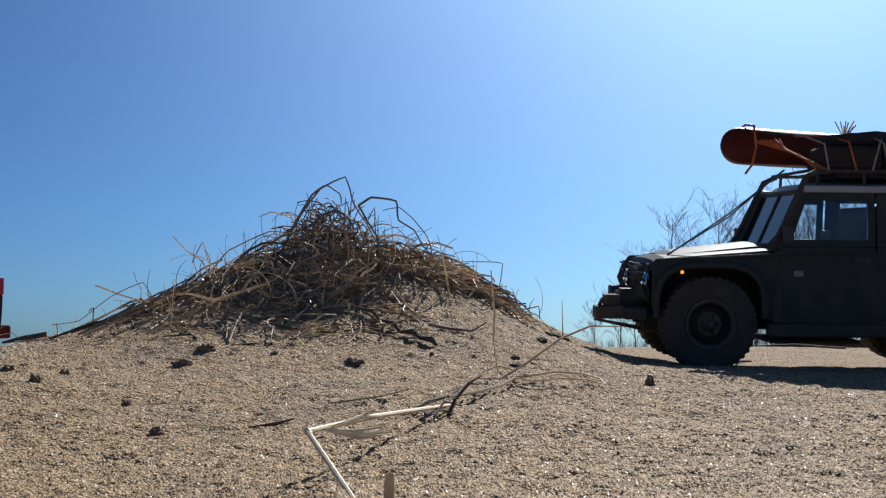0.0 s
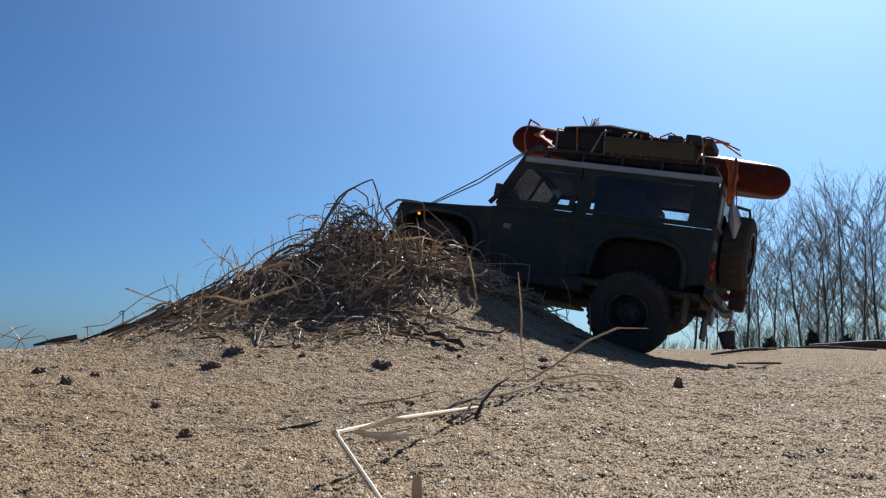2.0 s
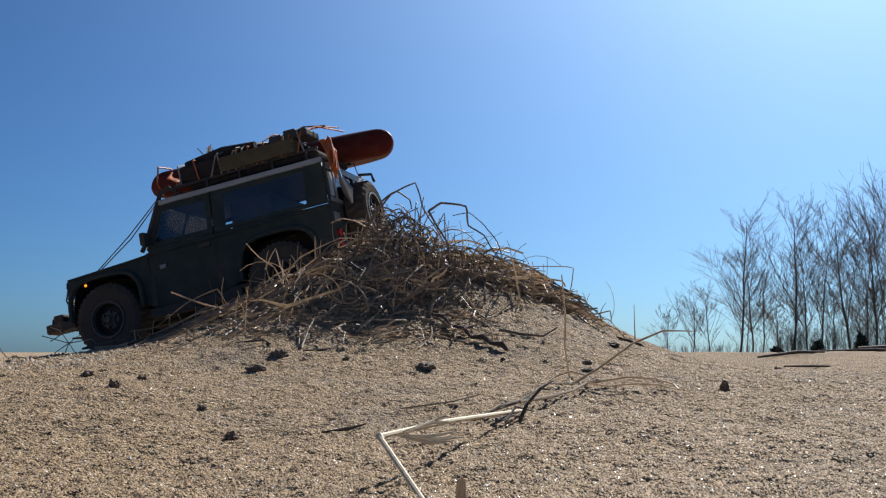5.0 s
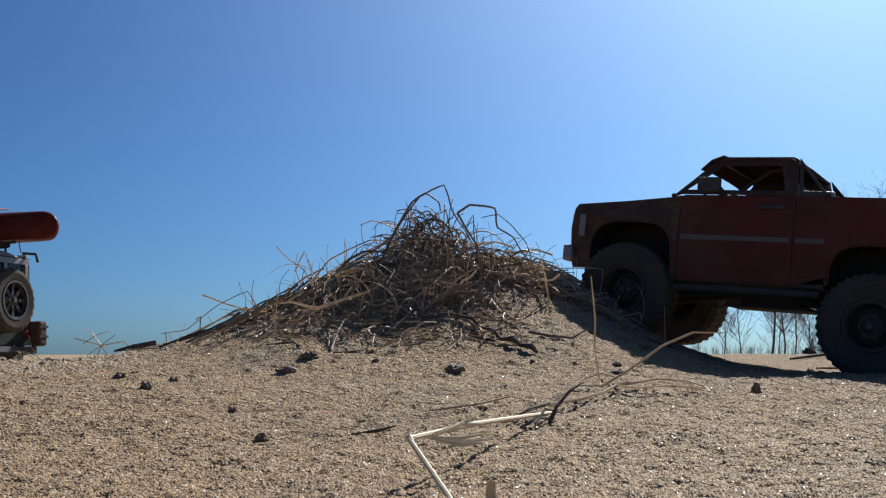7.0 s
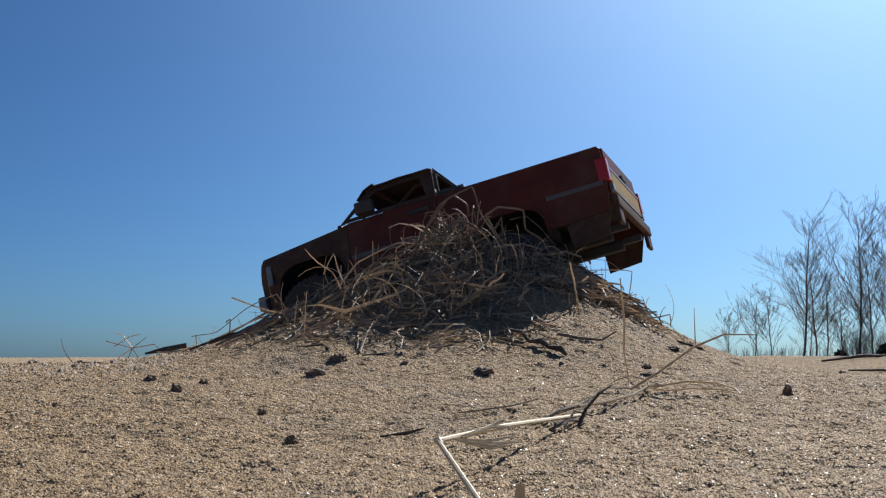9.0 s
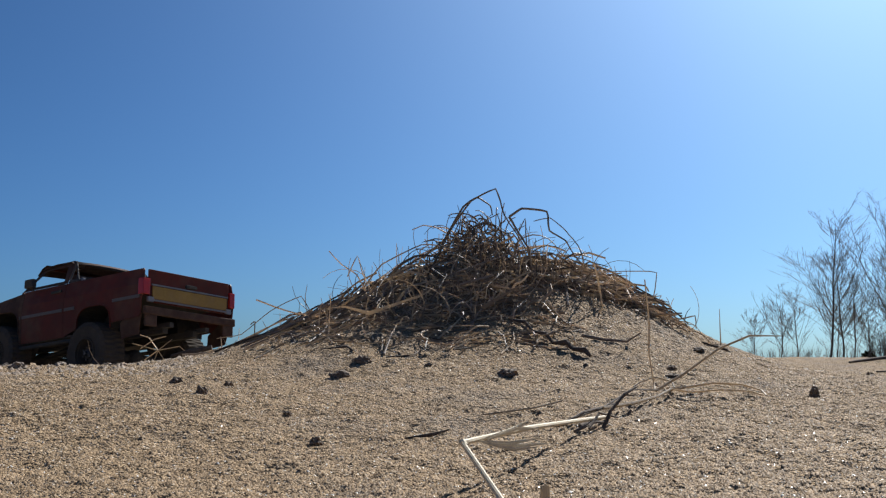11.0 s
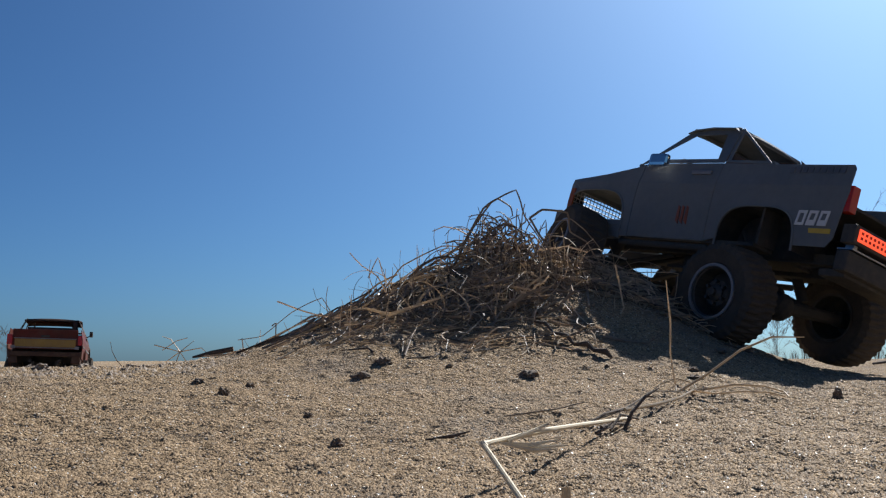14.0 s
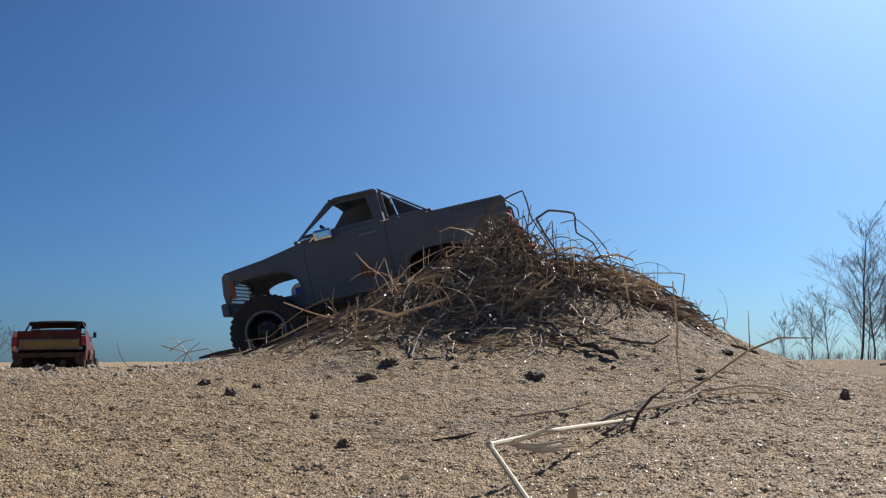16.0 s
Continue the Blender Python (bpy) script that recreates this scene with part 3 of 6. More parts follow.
        if cfg["stripe"]:
            zs = zrock + 0.50 * (zb - zrock)
            for xa, xb in ((d1 - 0.003, d2 + 0.003), (d2 - 0.003, xr + ra + 0.004), (xr - ra - 0.004, tail + 0.004), (xf - ra - 0.003, d1 + 0.003)):
                if xa > xb:
                    part("side_trim", plate([(xa, zs - 0.003), (xa, zs + 0.0025), (xb, zs + 0.0025), (xb, zs - 0.003)], (), lambda x, z: width(x, z) + 0.0016, s, 0.0014), STRIPE, v)
        ym = width(nose - 0.02, zh - 0.03) + 0.0008
        part("side_marker", block(nose - 0.021, nose - 0.013, s * ym - 0.0012, s * ym + 0.0012, zh - 0.040, zh - 0.014, 0.0008), ORANGE_LENS if cfg["chrome"] else TRIM, v, "amber side marker lens" if cfg["chrome"] else "")
        yt = hw - 0.010
        inner, outer = (yt - 0.0035, yt + (0.0090 if cfg["chrome"] else 0.0112)) if s > 0 else (-yt - 0.0085, -yt + 0.0035)
        part("tail_lamp", block(tail - 0.0055, tail + 0.008, inner, outer, lamp_z - 0.046, lamp_z - 0.018, 0.001), RED_LENS, v, "red tail lamp lens")
    crown = 0.004
    hood = [(nose + 0.001, zh - 0.010), (nose - 0.002, zh - 0.003), (nose - 0.01, zh + 0.0025), (nose - 0.07, zh + 0.004 + 0.35 * (zc - zh)), (cowl - 0.004, zc + 0.003)]
    part("bonnet", deck(hood, [hw - 0.014, hw - 0.012, hw - 0.009, hw - 0.006, hw - 0.006], crown), fender_paint, v)
    part("windscreen_frame", join(tube([(cowl, -hw + 0.008, zc + 0.001), (cowl, hw - 0.008, zc + 0.001)], 0.003, 6), tube([(rf - 0.006, -hw + 0.027, zroof - 0.004), (rf - 0.006, hw - 0.027, zroof - 0.004)], 0.003, 6)), paint, v)
    wr = hw - 0.30 * (zroof - zb) - 0.006
    part("roof", deck([(rf + 0.001, zroof - 0.003), (rf - 0.012, zroof + 0.001), ((rf + rr) / 2, zroof + 0.003), (rr + 0.004, zroof + 0.0015), (rr - 0.002, zroof - 0.003)], wr, 0.003), paint if not cfg["dark_cab"] else fender_paint, v)
    if cfg["visor"]:
        part("sun_visor", deck([(rf + 0.016, zroof - 0.012), (rf + 0.004, zroof - 0.001), (rf - 0.010, zroof + 0.004)], wr, 0.002), fender_paint, v)
    part("rear_cab_frame", join(tube([(rr + 0.002, -wr + 0.006, zroof - 0.004), (rr + 0.002, wr - 0.006, zroof - 0.004)], 0.003, 6), tube([(sail + 0.002, -hw + 0.008, zrail + 0.003), (sail + 0.002, hw - 0.008, zrail + 0.003)], 0.003, 6)), FRAME if cfg["stripe"] else paint, v)
    if cfg["gate"]:
        part("grille", join(block(nose - 0.006, nose - 0.002, -hw + 0.014, hw - 0.014, zrock + 0.034, zh - 0.008, 0.001), *[block(nose - 0.003, nose + 0.001, -hw + 0.03, hw - 0.03, zrock + 0.038 + k * 0.007, zrock + 0.041 + k * 0.007) for k in range(max(2, int((zh - zrock - 0.05) / 0.007)))]), BLACK, v)
    else:
        za, zt, ya = zrock + 0.030, zh - 0.010, hw - 0.016
        bars = [tube([(nose - 0.001, -ya + 2 * ya * k / 22, za), (nose - 0.001, -ya + 2 * ya * k / 22, zt)], 0.0007, 4) for k in range(23)]
        bars += [tube([(nose - 0.001, -ya, za + (zt - za) * k / 6), (nose - 0.001, ya, za + (zt - za) * k / 6)], 0.0009, 4) for k in range(7)]
        part("grille", join(*bars), STEEL, v, "open wire grille")
    for s in (1, -1):
        lamp = lathe([(0.011, -0.002), (0.011, 0.002), (0.007, 0.0035)], 18)
        part("headlight", turned(lamp, Matrix.Translation((nose + 0.001, s * (hw - 0.026), zh - 0.024)) @ Matrix.Rotation(radians(-90), 4, "Z")), CHROME, v, "round clear headlight")
    fb = cfg["fbump"]
    part("front_bumper", block(nose - 0.006, nose + 0.007, -hw, hw, fb - 0.012, fb + 0.008, 0.004), TRIM if cfg["stripe"] else GREY, v)
    if cfg["gate"]:
        part("tailgate", join(block(tail - 0.002, tail + 0.003, -hw + 0.014, hw - 0.014, zrail - 0.058, zrail - 0.001, 0.0012)), paint, v, round_edges=0.0)
    part("bed_floor", block(tail + 0.003, sail + 0.01, -hw + 0.012, hw - 0.012, zrock + 0.05, zrock + 0.053), FRAME, v)
    part("firewall", block(cowl - 0.006, cowl - 0.003, -hw + 0.006, hw - 0.006, zrock + 0.02, zc - 0.002), BLACK, v)
    for s in (1, -1):
            for cx, az_, ra_ in ((xf, arch_z, ra), (xr, arch_z + cfg["arch_back"], rb))[0 if cfg["liners"] else 1:]:
                line = square_arc(cx, az_, ra_ + 0.002, 0, 180, 18)
                bm = bmesh.new()
                rows_ = [[bm.verts.new((x, s * y, z)) for y in (hw - 0.004, 0.045)] for x, z in line]
                for p, q in zip(rows_, rows_[1:]):
                    bm.faces.new((p[0], p[1], q[1], q[0]))
                bm.faces.new([r_[1] for r_ in rows_])
                bmesh.ops.solidify(bm, geom=bm.faces[:], thickness=0.0012)
                part("wheel_well", bm, BLACK, v)
    part("cab_floor", block(sail, cowl - 0.006, -hw + 0.006, hw - 0.006, zrock - 0.001, zrock + 0.003), FRAME, v)
    part("cab_back", block(sail - 0.002, sail + 0.001, -hw + 0.01, hw - 0.01, zrock + 0.003, zrail - 0.002), BLACK, v)
    part("dashboard", block(cowl - 0.03, cowl - 0.008, -hw + 0.012, hw - 0.012, zb - 0.02, zb + 0.001, 0.004), BLACK, v)
    for y in (0.035, -0.035):
        seat = join(block(rr + 0.014, rr + 0.05, y - 0.02, y + 0.02, zrock + 0.016, zrock + 0.03, 0.005), turned(block(-0.006, 0.006, y - 0.02, y + 0.02, 0, 0.062, 0.005), Matrix.Translation((rr + 0.012, 0, zrock + 0.026)) @ Matrix.Rotation(radians(-12), 4, "Y")))
        part("seat", seat, SEAT, v)
    # dark blocks added inside the cab to shut out sky behind the side window
    part("cab_blocker", join(block(rr + 0.002, rr + 0.014, -hw + 0.03, hw - 0.03, zrock + 0.02, zb + 0.022, 0.003), block(rr - 0.004, rr + 0.030, -hw + 0.030, -hw + 0.044, zb - 0.01, zroof - 0.008, 0.003)), SEAT, v)
    ring = tube([(0.014 * math.cos(t), 0.014 * math.sin(t), 0) for t in [2 * math.pi * k / 16 for k in range(17)]], 0.0018, 6)
    part("steering_wheel", turned(join(ring, tube([(-0.014, 0, 0), (0.014, 0, 0)], 0.0014, 5), tube([(0, 0, 0), (0, 0, -0.018)], 0.002, 5)), Matrix.Translation((cowl - 0.040, 0.035, zb + 0.008)) @ Matrix.Rotation(radians(-60), 4, "Y")), BLACK, v)
    running_gear(v, xf, xr, zf, zr_, cfg["yw"], 0.034, zrock + 0.006, nose - 0.01, tail + 0.02)
    part("rock_slider", tube([(xf - ra - 0.006, hw - 0.004, zrock - 0.008), (xr + ra + 0.006, hw - 0.004, zrock - 0.008)], 0.004, 8), FRAME, v)
    part("rock_slider", tube([(xf - ra - 0.006, -hw + 0.004, zrock - 0.008), (xr + ra + 0.006, -hw + 0.004, zrock - 0.008)], 0.004, 8), FRAME, v)
    wheels = []
    for x, z in ((xf, zf), (xr, zr_)):
        for s in (1, -1):
            wheels.append(wheel_parts(v, x, s * cfg["yw"], z, cfg["r"], cfg["tw"], cfg["rim"], s, cfg.get("rim_mat", DARK_RIM), cfg["ring"], 38, False))
    return v, wheels, width


def red_truck():
    cfg = dict(nose=0.226, tail=-0.260, hood=0.184, cowl=0.195, belt=0.197, rail=0.196, rocker=0.098, roof=0.245, xf=0.146, xr=-0.129, zf=0.082, zr=0.060,
               cowl_x=0.100, roof_f=0.058, roof_r=-0.034, sail_x=-0.076, half=0.104, arch=0.050, arch_z=0.118, arch_rear=0.047, arch_back=-0.016, chrome=False, dark_cab=True, sail_window=True, gate=True, liners=True,
               stripe=True, visor=True, fbump=0.125, yw=0.094, r=0.056, tw=0.046, rim=0.026, ring=RUBBER, rim_mat=RUBBER)
    v, wheels, width = square_truck("red_pickup", "faded red model pickup with big dusty tyres driving over sand", RED, RUST, cfg)
    hw, tail = cfg["half"], cfg["tail"]
    part("tailgate_band", block(tail - 0.0045, tail - 0.0015, -hw + 0.020, hw - 0.020, 0.144, 0.166, 0.0008), TAN, v, "dull gold tailgate panel")
    part("tailgate_trim", join(block(tail - 0.005, tail - 0.001, -hw + 0.018, hw - 0.018, 0.167, 0.1695), block(tail - 0.005, tail - 0.001, -hw + 0.018, hw - 0.018, 0.1405, 0.143)), TRIM, v)
    part("tailgate_latch", block(tail - 0.006, tail - 0.001, -0.012, 0.012, 0.172, 0.178, 0.001), BLACK, v)
    part("rear_bumper", join(block(tail - 0.009, tail - 0.002, -hw + 0.002, hw - 0.002, 0.116, 0.130, 0.002), block(tail - 0.007, tail - 0.002, hw - 0.03, hw - 0.005, 0.096, 0.117, 0.002), block(tail - 0.007, tail - 0.002, -hw + 0.005, -hw + 0.03, 0.096, 0.117, 0.002)), RUST, v, "rusty brown rear bumper")
    for s in (1, -1):
        part("bumper_bracket", block(tail - 0.004, tail + 0.05, s * 0.04 - 0.004, s * 0.04 + 0.004, 0.100, 0.108), BLACK, v)
        part("reversing_lamp", block(tail - 0.006, tail - 0.001, s * (hw - 0.016) - 0.006, s * (hw - 0.016) + 0.006, 0.138, 0.147, 0.0008), TRIM, v)
        part("rear_apron", plate([(tail + 0.06, 0.106), (tail + 0.058, 0.080), (tail + 0.012, 0.084), (tail + 0.002, 0.118), (tail + 0.03, 0.125)], (), lambda x, z: width(x, z) - 0.002, s), RUST, v)
    for s in (1, -1):
        ym = width(0.06, 0.198)
        part("mirror", join(block(0.040, 0.066, s * (ym + 0.014) - 0.005, s * (ym + 0.014) + 0.005, 0.198, 0.215, 0.003), tube([(0.062, s * ym, 0.197), (0.060, s * (ym + 0.012), 0.203)], 0.0018, 6)), BLACK, v)
        part("bed_strip", block(-0.080, -0.040, s * (hw - 0.013) - 0.003, s * (hw - 0.013) + 0.003, 0.1965, 0.2035, 0.001), TRIM, v, "pale strip along the front of the bed")
        part("roll_bar", tube([(0.045, s * 0.06, 0.20), (0.0, s * 0.056, 0.232), (-0.03, s * 0.056, 0.236)], 0.0022, 6), SEAT, v, "brown diagonal roll bar")
    v.scale = (1.07, 1.07, 1.07)
    return v, wheels


def grey_truck():
    cfg = dict(nose=0.217, tail=-0.220, hood=0.164, cowl=0.183, belt=0.186, rail=0.183, rocker=0.090, roof=0.240, xf=0.153, xr=-0.112, zf=0.064, zr=0.054,
               cowl_x=0.095, roof_f=0.042, roof_r=-0.034, sail_x=-0.112, half=0.086, arch=0.056, arch_z=0.098, arch_rear=0.052, lamp_low=0.006, arch_back=-0.012, chrome=True, dark_cab=False, sail_window=True, gate=False, liners=False,
               stripe=False, visor=False, fbump=0.112, yw=0.103, r=0.0545, tw=0.046, rim=0.029, ring=TRIM)
    v, wheels, width = square_truck("grey_truck", "matt grey square-bodied model truck with oversized tyres climbing sand", GREY, GREY, cfg)
    hw, tail = cfg["half"], cfg["tail"]
    for s in (1, -1):
        yb = width(0.08, 0.19)
        mirror = part("mirror", block(0.034, 0.062, s * (yb + 0.016) - 0.005, s * (yb + 0.016) + 0.005, 0.177, 0.193, 0.004), CHROME, v, "chrome door mirror")
        part("mirror_arm", join(tube([(0.070, s * yb, 0.178), (0.070, s * (yb + 0.010), 0.180), (0.060, s * (yb + 0.015), 0.185)], 0.0018, 6), block(0.068, 0.075, s * yb - 0.001, s * yb + 0.002, 0.168, 0.182, 0.001)), CHROME, mirror)
    # marks on the near side: plain shapes
    for k in range(3):
        x = -0.012 + k * 0.0065
        part("claw_mark", plate([(x, 0.108), (x + 0.001, 0.129), (x + 0.004, 0.131), (x + 0.0045, 0.112)], (), lambda x_, z: width(x_, z) + 0.0012, 1, 0.001), ORANGE_MARK, v, "orange claw-like bar")
    for k in range(3):
        x = tail + 0.056 - k * 0.014
        part("quarter_mark", plate([(x, 0.114), (x - 0.003, 0.130), (x - 0.014, 0.130), (x - 0.011, 0.114)], ([(x - 0.0032, 0.1168 + 0.003 * (k > 0)), (x - 0.0052, 0.1272), (x - 0.0108, 0.1272), (x - 0.0092, 0.1168 + 0.003 * (k > 0))],), lambda x_, z: width(x_, z) + 0.0012, 1, 0.001), WHITE_MARK, v, "white slanted bar")
    part("quarter_mark", plate([(tail + 0.036, 0.106), (tail + 0.037, 0.111), (tail + 0.010, 0.111), (tail + 0.010, 0.106)], (), lambda x_, z: width(x_, z) + 0.0012, 1, 0.001), YELLOW_MARK, v, "yellow bar")
    for k in range(9):
        x = tail + 0.080 - k * 0.008
        part("rail_mark", plate([(x, 0.173), (x, 0.180), (x - 0.0055, 0.180), (x - 0.0055, 0.173)], (), lambda x_, z: width(x_, z) + 0.0012, 1, 0.001), FAINT_MARK, v)
    # rear bumper with a bar of red diodes
    part("rear_bumper", join(block(tail - 0.020, tail - 0.004, -hw - 0.002, hw + 0.002, 0.068, 0.090, 0.003), block(tail - 0.012, tail + 0.02, -hw + 0.01, hw - 0.01, 0.064, 0.072, 0.002)), BLACK, v, "scuffed black box bumper")
    part("bumper_edge", join(block(tail - 0.022, tail - 0.004, -hw - 0.001, hw + 0.001, 0.0905, 0.092)), STEEL, v)
    bar = part("light_bar", block(tail - 0.020, tail - 0.004, -hw, hw, 0.098, 0.118, 0.002), BLACK, v)
    part("diode_strip", block(tail - 0.0215, tail - 0.0195, -hw + 0.006, hw - 0.006, 0.1015, 0.1145, 0.0006), RED_GLOW, bar, "lit red diode strip")
    for k in range(22):
        for j in range(2):
            y = -hw + 0.010 + k * (2 * hw - 0.02) / 21
            part("diode", block(tail - 0.0225, tail - 0.0213, y - 0.0014, y + 0.0014, 0.1040 + j * 0.0052, 0.1066 + j * 0.0052), RED_LENS, bar)
    for s in (1, -1):
        part("bar_bracket", block(tail - 0.016, tail - 0.006, s * (hw - 0.012) - 0.003, s * (hw - 0.012) + 0.003, 0.090, 0.100), STEEL, v)
        part("upper_link_mount", block(0.105, 0.117, s * 0.05 - 0.003, s * 0.05 + 0.003, 0.108, 0.122, 0.002), BLUE, v)
    part("front_motor", turned(lathe([(0.012, -0.02), (0.013, -0.018), (0.013, 0.018), (0.012, 0.02)], 18), Matrix.Translation((0.12, 0, 0.118))), STEEL, v)
    v.scale = (1.08, 1.08, 1.08)
    return v, wheels


def off_roader():
    """The boxy dark green off-roader with its laden roof."""
    v = thing("green_off_roader", "dark green boxy model off-roader with laden roof rack driving on sand", "model truck")
    xf, xr, r, hw = 0.128, -0.1365, 0.051, 0.082
    nose, tail, zs, zb, zh, zrf = 0.189, -0.218, 0.050, 0.131, 0.117, 0.190

    def width(x, z):
        y = hw
        if z > zb:
            y -= 0.10 * (z - zb)
        if z < 0.075:
            y -= 0.15 * (0.075 - z)
        return y

    for s in (1, -1):
        fender = [(nose, 0.066), (nose, zh - 0.004), (nose - 0.004, zh), (0.057, zh + 0.008), (0.057, zs)] + square_arc(xf, 0.060, 0.056, 180, 0, 16)
        part("front_wing", plate(fender, (), width, s), GREEN, v, round_edges=0.0015)
        door = [(0.055, zs), (0.055, zb), (-0.046, zb), (-0.046, zs)]
        d = part("door", plate(door, (), width, s), GREEN, v, round_edges=0.0012)
        part("door_handle", block(-0.040, -0.022, s * hw - 0.0005 if s > 0 else -hw - 0.003, s * hw + 0.003 if s > 0 else -hw + 0.0005, 0.115, 0.120, 0.001), BLACK, d)
        # backing strips added inside, against light leaking through the door gaps
        for xg in (0.056, -0.047):
            part("gap_backing", block(xg - 0.004, xg + 0.004, s * (hw - 0.003) - 0.001, s * (hw - 0.003) + 0.001, zs + 0.002, zb - 0.004), FRAME, d)
        part("door_badge", block(0.030, 0.040, s * hw - 0.001, s * hw + 0.001, 0.1, 0.106, 0.0004), TRIM, d)
        frame_ = [(0.053, zb + 0.0005), (0.028, zrf), (-0.046, zrf), (-0.046, zb + 0.0005)]
        hole = [(0.042, zb + 0.008), (0.026, zrf - 0.010), (-0.038, zrf - 0.010), (-0.038, zb + 0.008)]
        part("door_top", plate(frame_, (hole,), width, s), GREEN, v, round_edges=0.001)
        pane = part("window", plate(hole, (), lambda x, z: width(x, z) - 0.0006, s, 0.0006), GLASS, v)
        pane.visible_shadow = False
        rear = [(-0.048, zs), (-0.048, zb), (tail + 0.001, zb), (tail, 0.066)] + square_arc(xr, 0.060, 0.056, 180, 0, 16)
        part("rear_panel", plate(rear, (), width, s), GREEN, v, round_edges=0.0015)
        frame_ = [(-0.048, zb + 0.0005), (-0.048, zrf), (tail + 0.004, zrf), (tail + 0.001, zb + 0.0005)]
        hole = [(-0.066, zb + 0.007), (-0.066, zrf - 0.008), (-0.186, zrf - 0.008), (-0.186, zb + 0.007)]
        part("hard_top_side", plate(frame_, (hole,), width, s), GREEN, v, round_edges=0.001)
        pane = part("window", plate(hole, (), lambda x, z: width(x, z) - 0.0006, s, 0.0006), GLASS, v)
        pane.visible_shadow = False
        for cx in (xf, xr):
            lip = square_arc(cx, 0.060, 0.057, -1, 181, 20)
            part("wheel_arch", tube([(x, s * (hw + 0.004), z) for x, z in lip], 0.0034, 8, 0.9), GREEN, v)
            line = square_arc(cx, 0.060, 0.056, 0, 180, 16)
            bm = bmesh.new()
            rows_ = [[bm.verts.new((x, s * y, z)) for y in (hw - 0.004, 0.04)] for x, z in line]
            for p, q in zip(rows_, rows_[1:]):
                bm.faces.new((p[0], p[1], q[1], q[0]))
            bm.faces.new([r_[1] for r_ in rows_])
            bmesh.ops.solidify(bm, geom=bm.faces[:], thickness=0.001)
            part("wheel_well", bm, BLACK, v)
        part("waist_line", tube([(nose - 0.004, s * (hw + 0.0006), zh - 0.001), (0.056, s * (hw + 0.0006), zh + 0.006), (tail, s * (hw + 0.0006), zb - 0.003)], 0.0016, 6), GREEN, v)
        part("sill", block(-0.075, 0.066, s * (hw - 0.006) - 0.005, s * (hw - 0.006) + 0.005, 0.036, 0.050, 0.003), FRAME, v)
        part("side_lamp", block(nose - 0.033, nose - 0.0297, s * (hw + 0.0012) - 0.0012, s * (hw + 0.0012) + 0.0012, 0.1018, 0.1052, 0.0008), AMBER, v, "small lit amber side lamp")
        part("mirror", join(block(0.046, 0.054, s * (hw + 0.012) - 0.008, s * (hw + 0.012) + 0.008, 0.134, 0.152, 0.002), tube([(0.052, s * hw, 0.136), (0.05, s * (hw + 0.008), 0.14)], 0.0015, 5)), BLACK, v)
        part("tail_lamp", join(*[turned(lathe([(0.0055, -0.001), (0.0055, 0.003), (0.004, 0.004)], 12), Matrix.Translation((tail - 0.002, s * (hw - 0.012), 0.078 + k * 0.014)) @ Matrix.Rotation(radians(90), 4, "Z")) for k in range(2)]), RED_LENS, v, "round red tail lamps")
        part("corner_plate", block(tail - 0.0035, tail - 0.0005, s * (hw - 0.014) - 0.009, s * (hw - 0.014) + 0.009, 0.108, 0.120, 0.0008), TRIM, v, "pale blank corner plate")
        part("pillar_tube", tube([(0.066, s * (hw - 0.004), 0.131), (0.056, s * (hw - 0.002), 0.142), (0.026, s * (hw - 0.006), 0.206), (0.012, s * (hw - 0.01), 0.212)], 0.0032, 8), BLACK, v, "black outer pillar tube")
    part("bonnet", deck([(nose - 0.001, zh - 0.008), (nose - 0.004, zh), (nose - 0.015, zh + 0.004), (0.056, zh + 0.014)], [hw - 0.012, hw - 0.01, hw - 0.008, hw - 0.008], 0.002), GREEN, v)
    part("bonnet_bulge", deck([(nose - 0.016, zh + 0.005), (nose - 0.03, zh + 0.009), (0.07, zh + 0.019), (0.060, zh + 0.017)], 0.045, 0.003), GREEN, v)
    screen = [(0.054, zb + 0.002), (0.029, zrf)]
    part("windscreen_frame", join(tube([(0.055, -hw + 0.003, zb + 0.001), (0.055, hw - 0.003, zb + 0.001)], 0.003, 6), tube([(0.029, -hw + 0.006, zrf), (0.029, hw - 0.006, zrf)], 0.003, 6), tube([(0.055, 0, zb), (0.029, 0, zrf)], 0.002, 6),
                                  tube([(0.055, hw - 0.004, zb), (0.029, hw - 0.008, zrf)], 0.0035, 6), tube([(0.055, -hw + 0.004, zb), (0.029, -hw + 0.008, zrf)], 0.0035, 6)), BLACK, v)
    pane = part("windscreen", deck(screen, hw - 0.006, 0.0005, 0.0006), GLASS, v)
    pane.visible_shadow = False
    part("roof", join(deck([(0.030, zrf + 0.001), (0.024, zrf + 0.009), (0.0, zrf + 0.012), (-0.10, zrf + 0.013), (tail + 0.01, zrf + 0.010), (tail + 0.001, zrf + 0.001)], [hw - 0.006, hw - 0.009, hw - 0.010, hw - 0.010, hw - 0.009, hw - 0.006], 0.006, 0.002)), ROOF_GREY, v, "pale grey roof")
    for s in (1, -1):
        part("roof_gutter", block(tail + 0.002, 0.030, s * (hw - 0.0055) - 0.003, s * (hw - 0.0055) + 0.003, zrf - 0.001, zrf + 0.006, 0.001), ROOF_GREY, v)
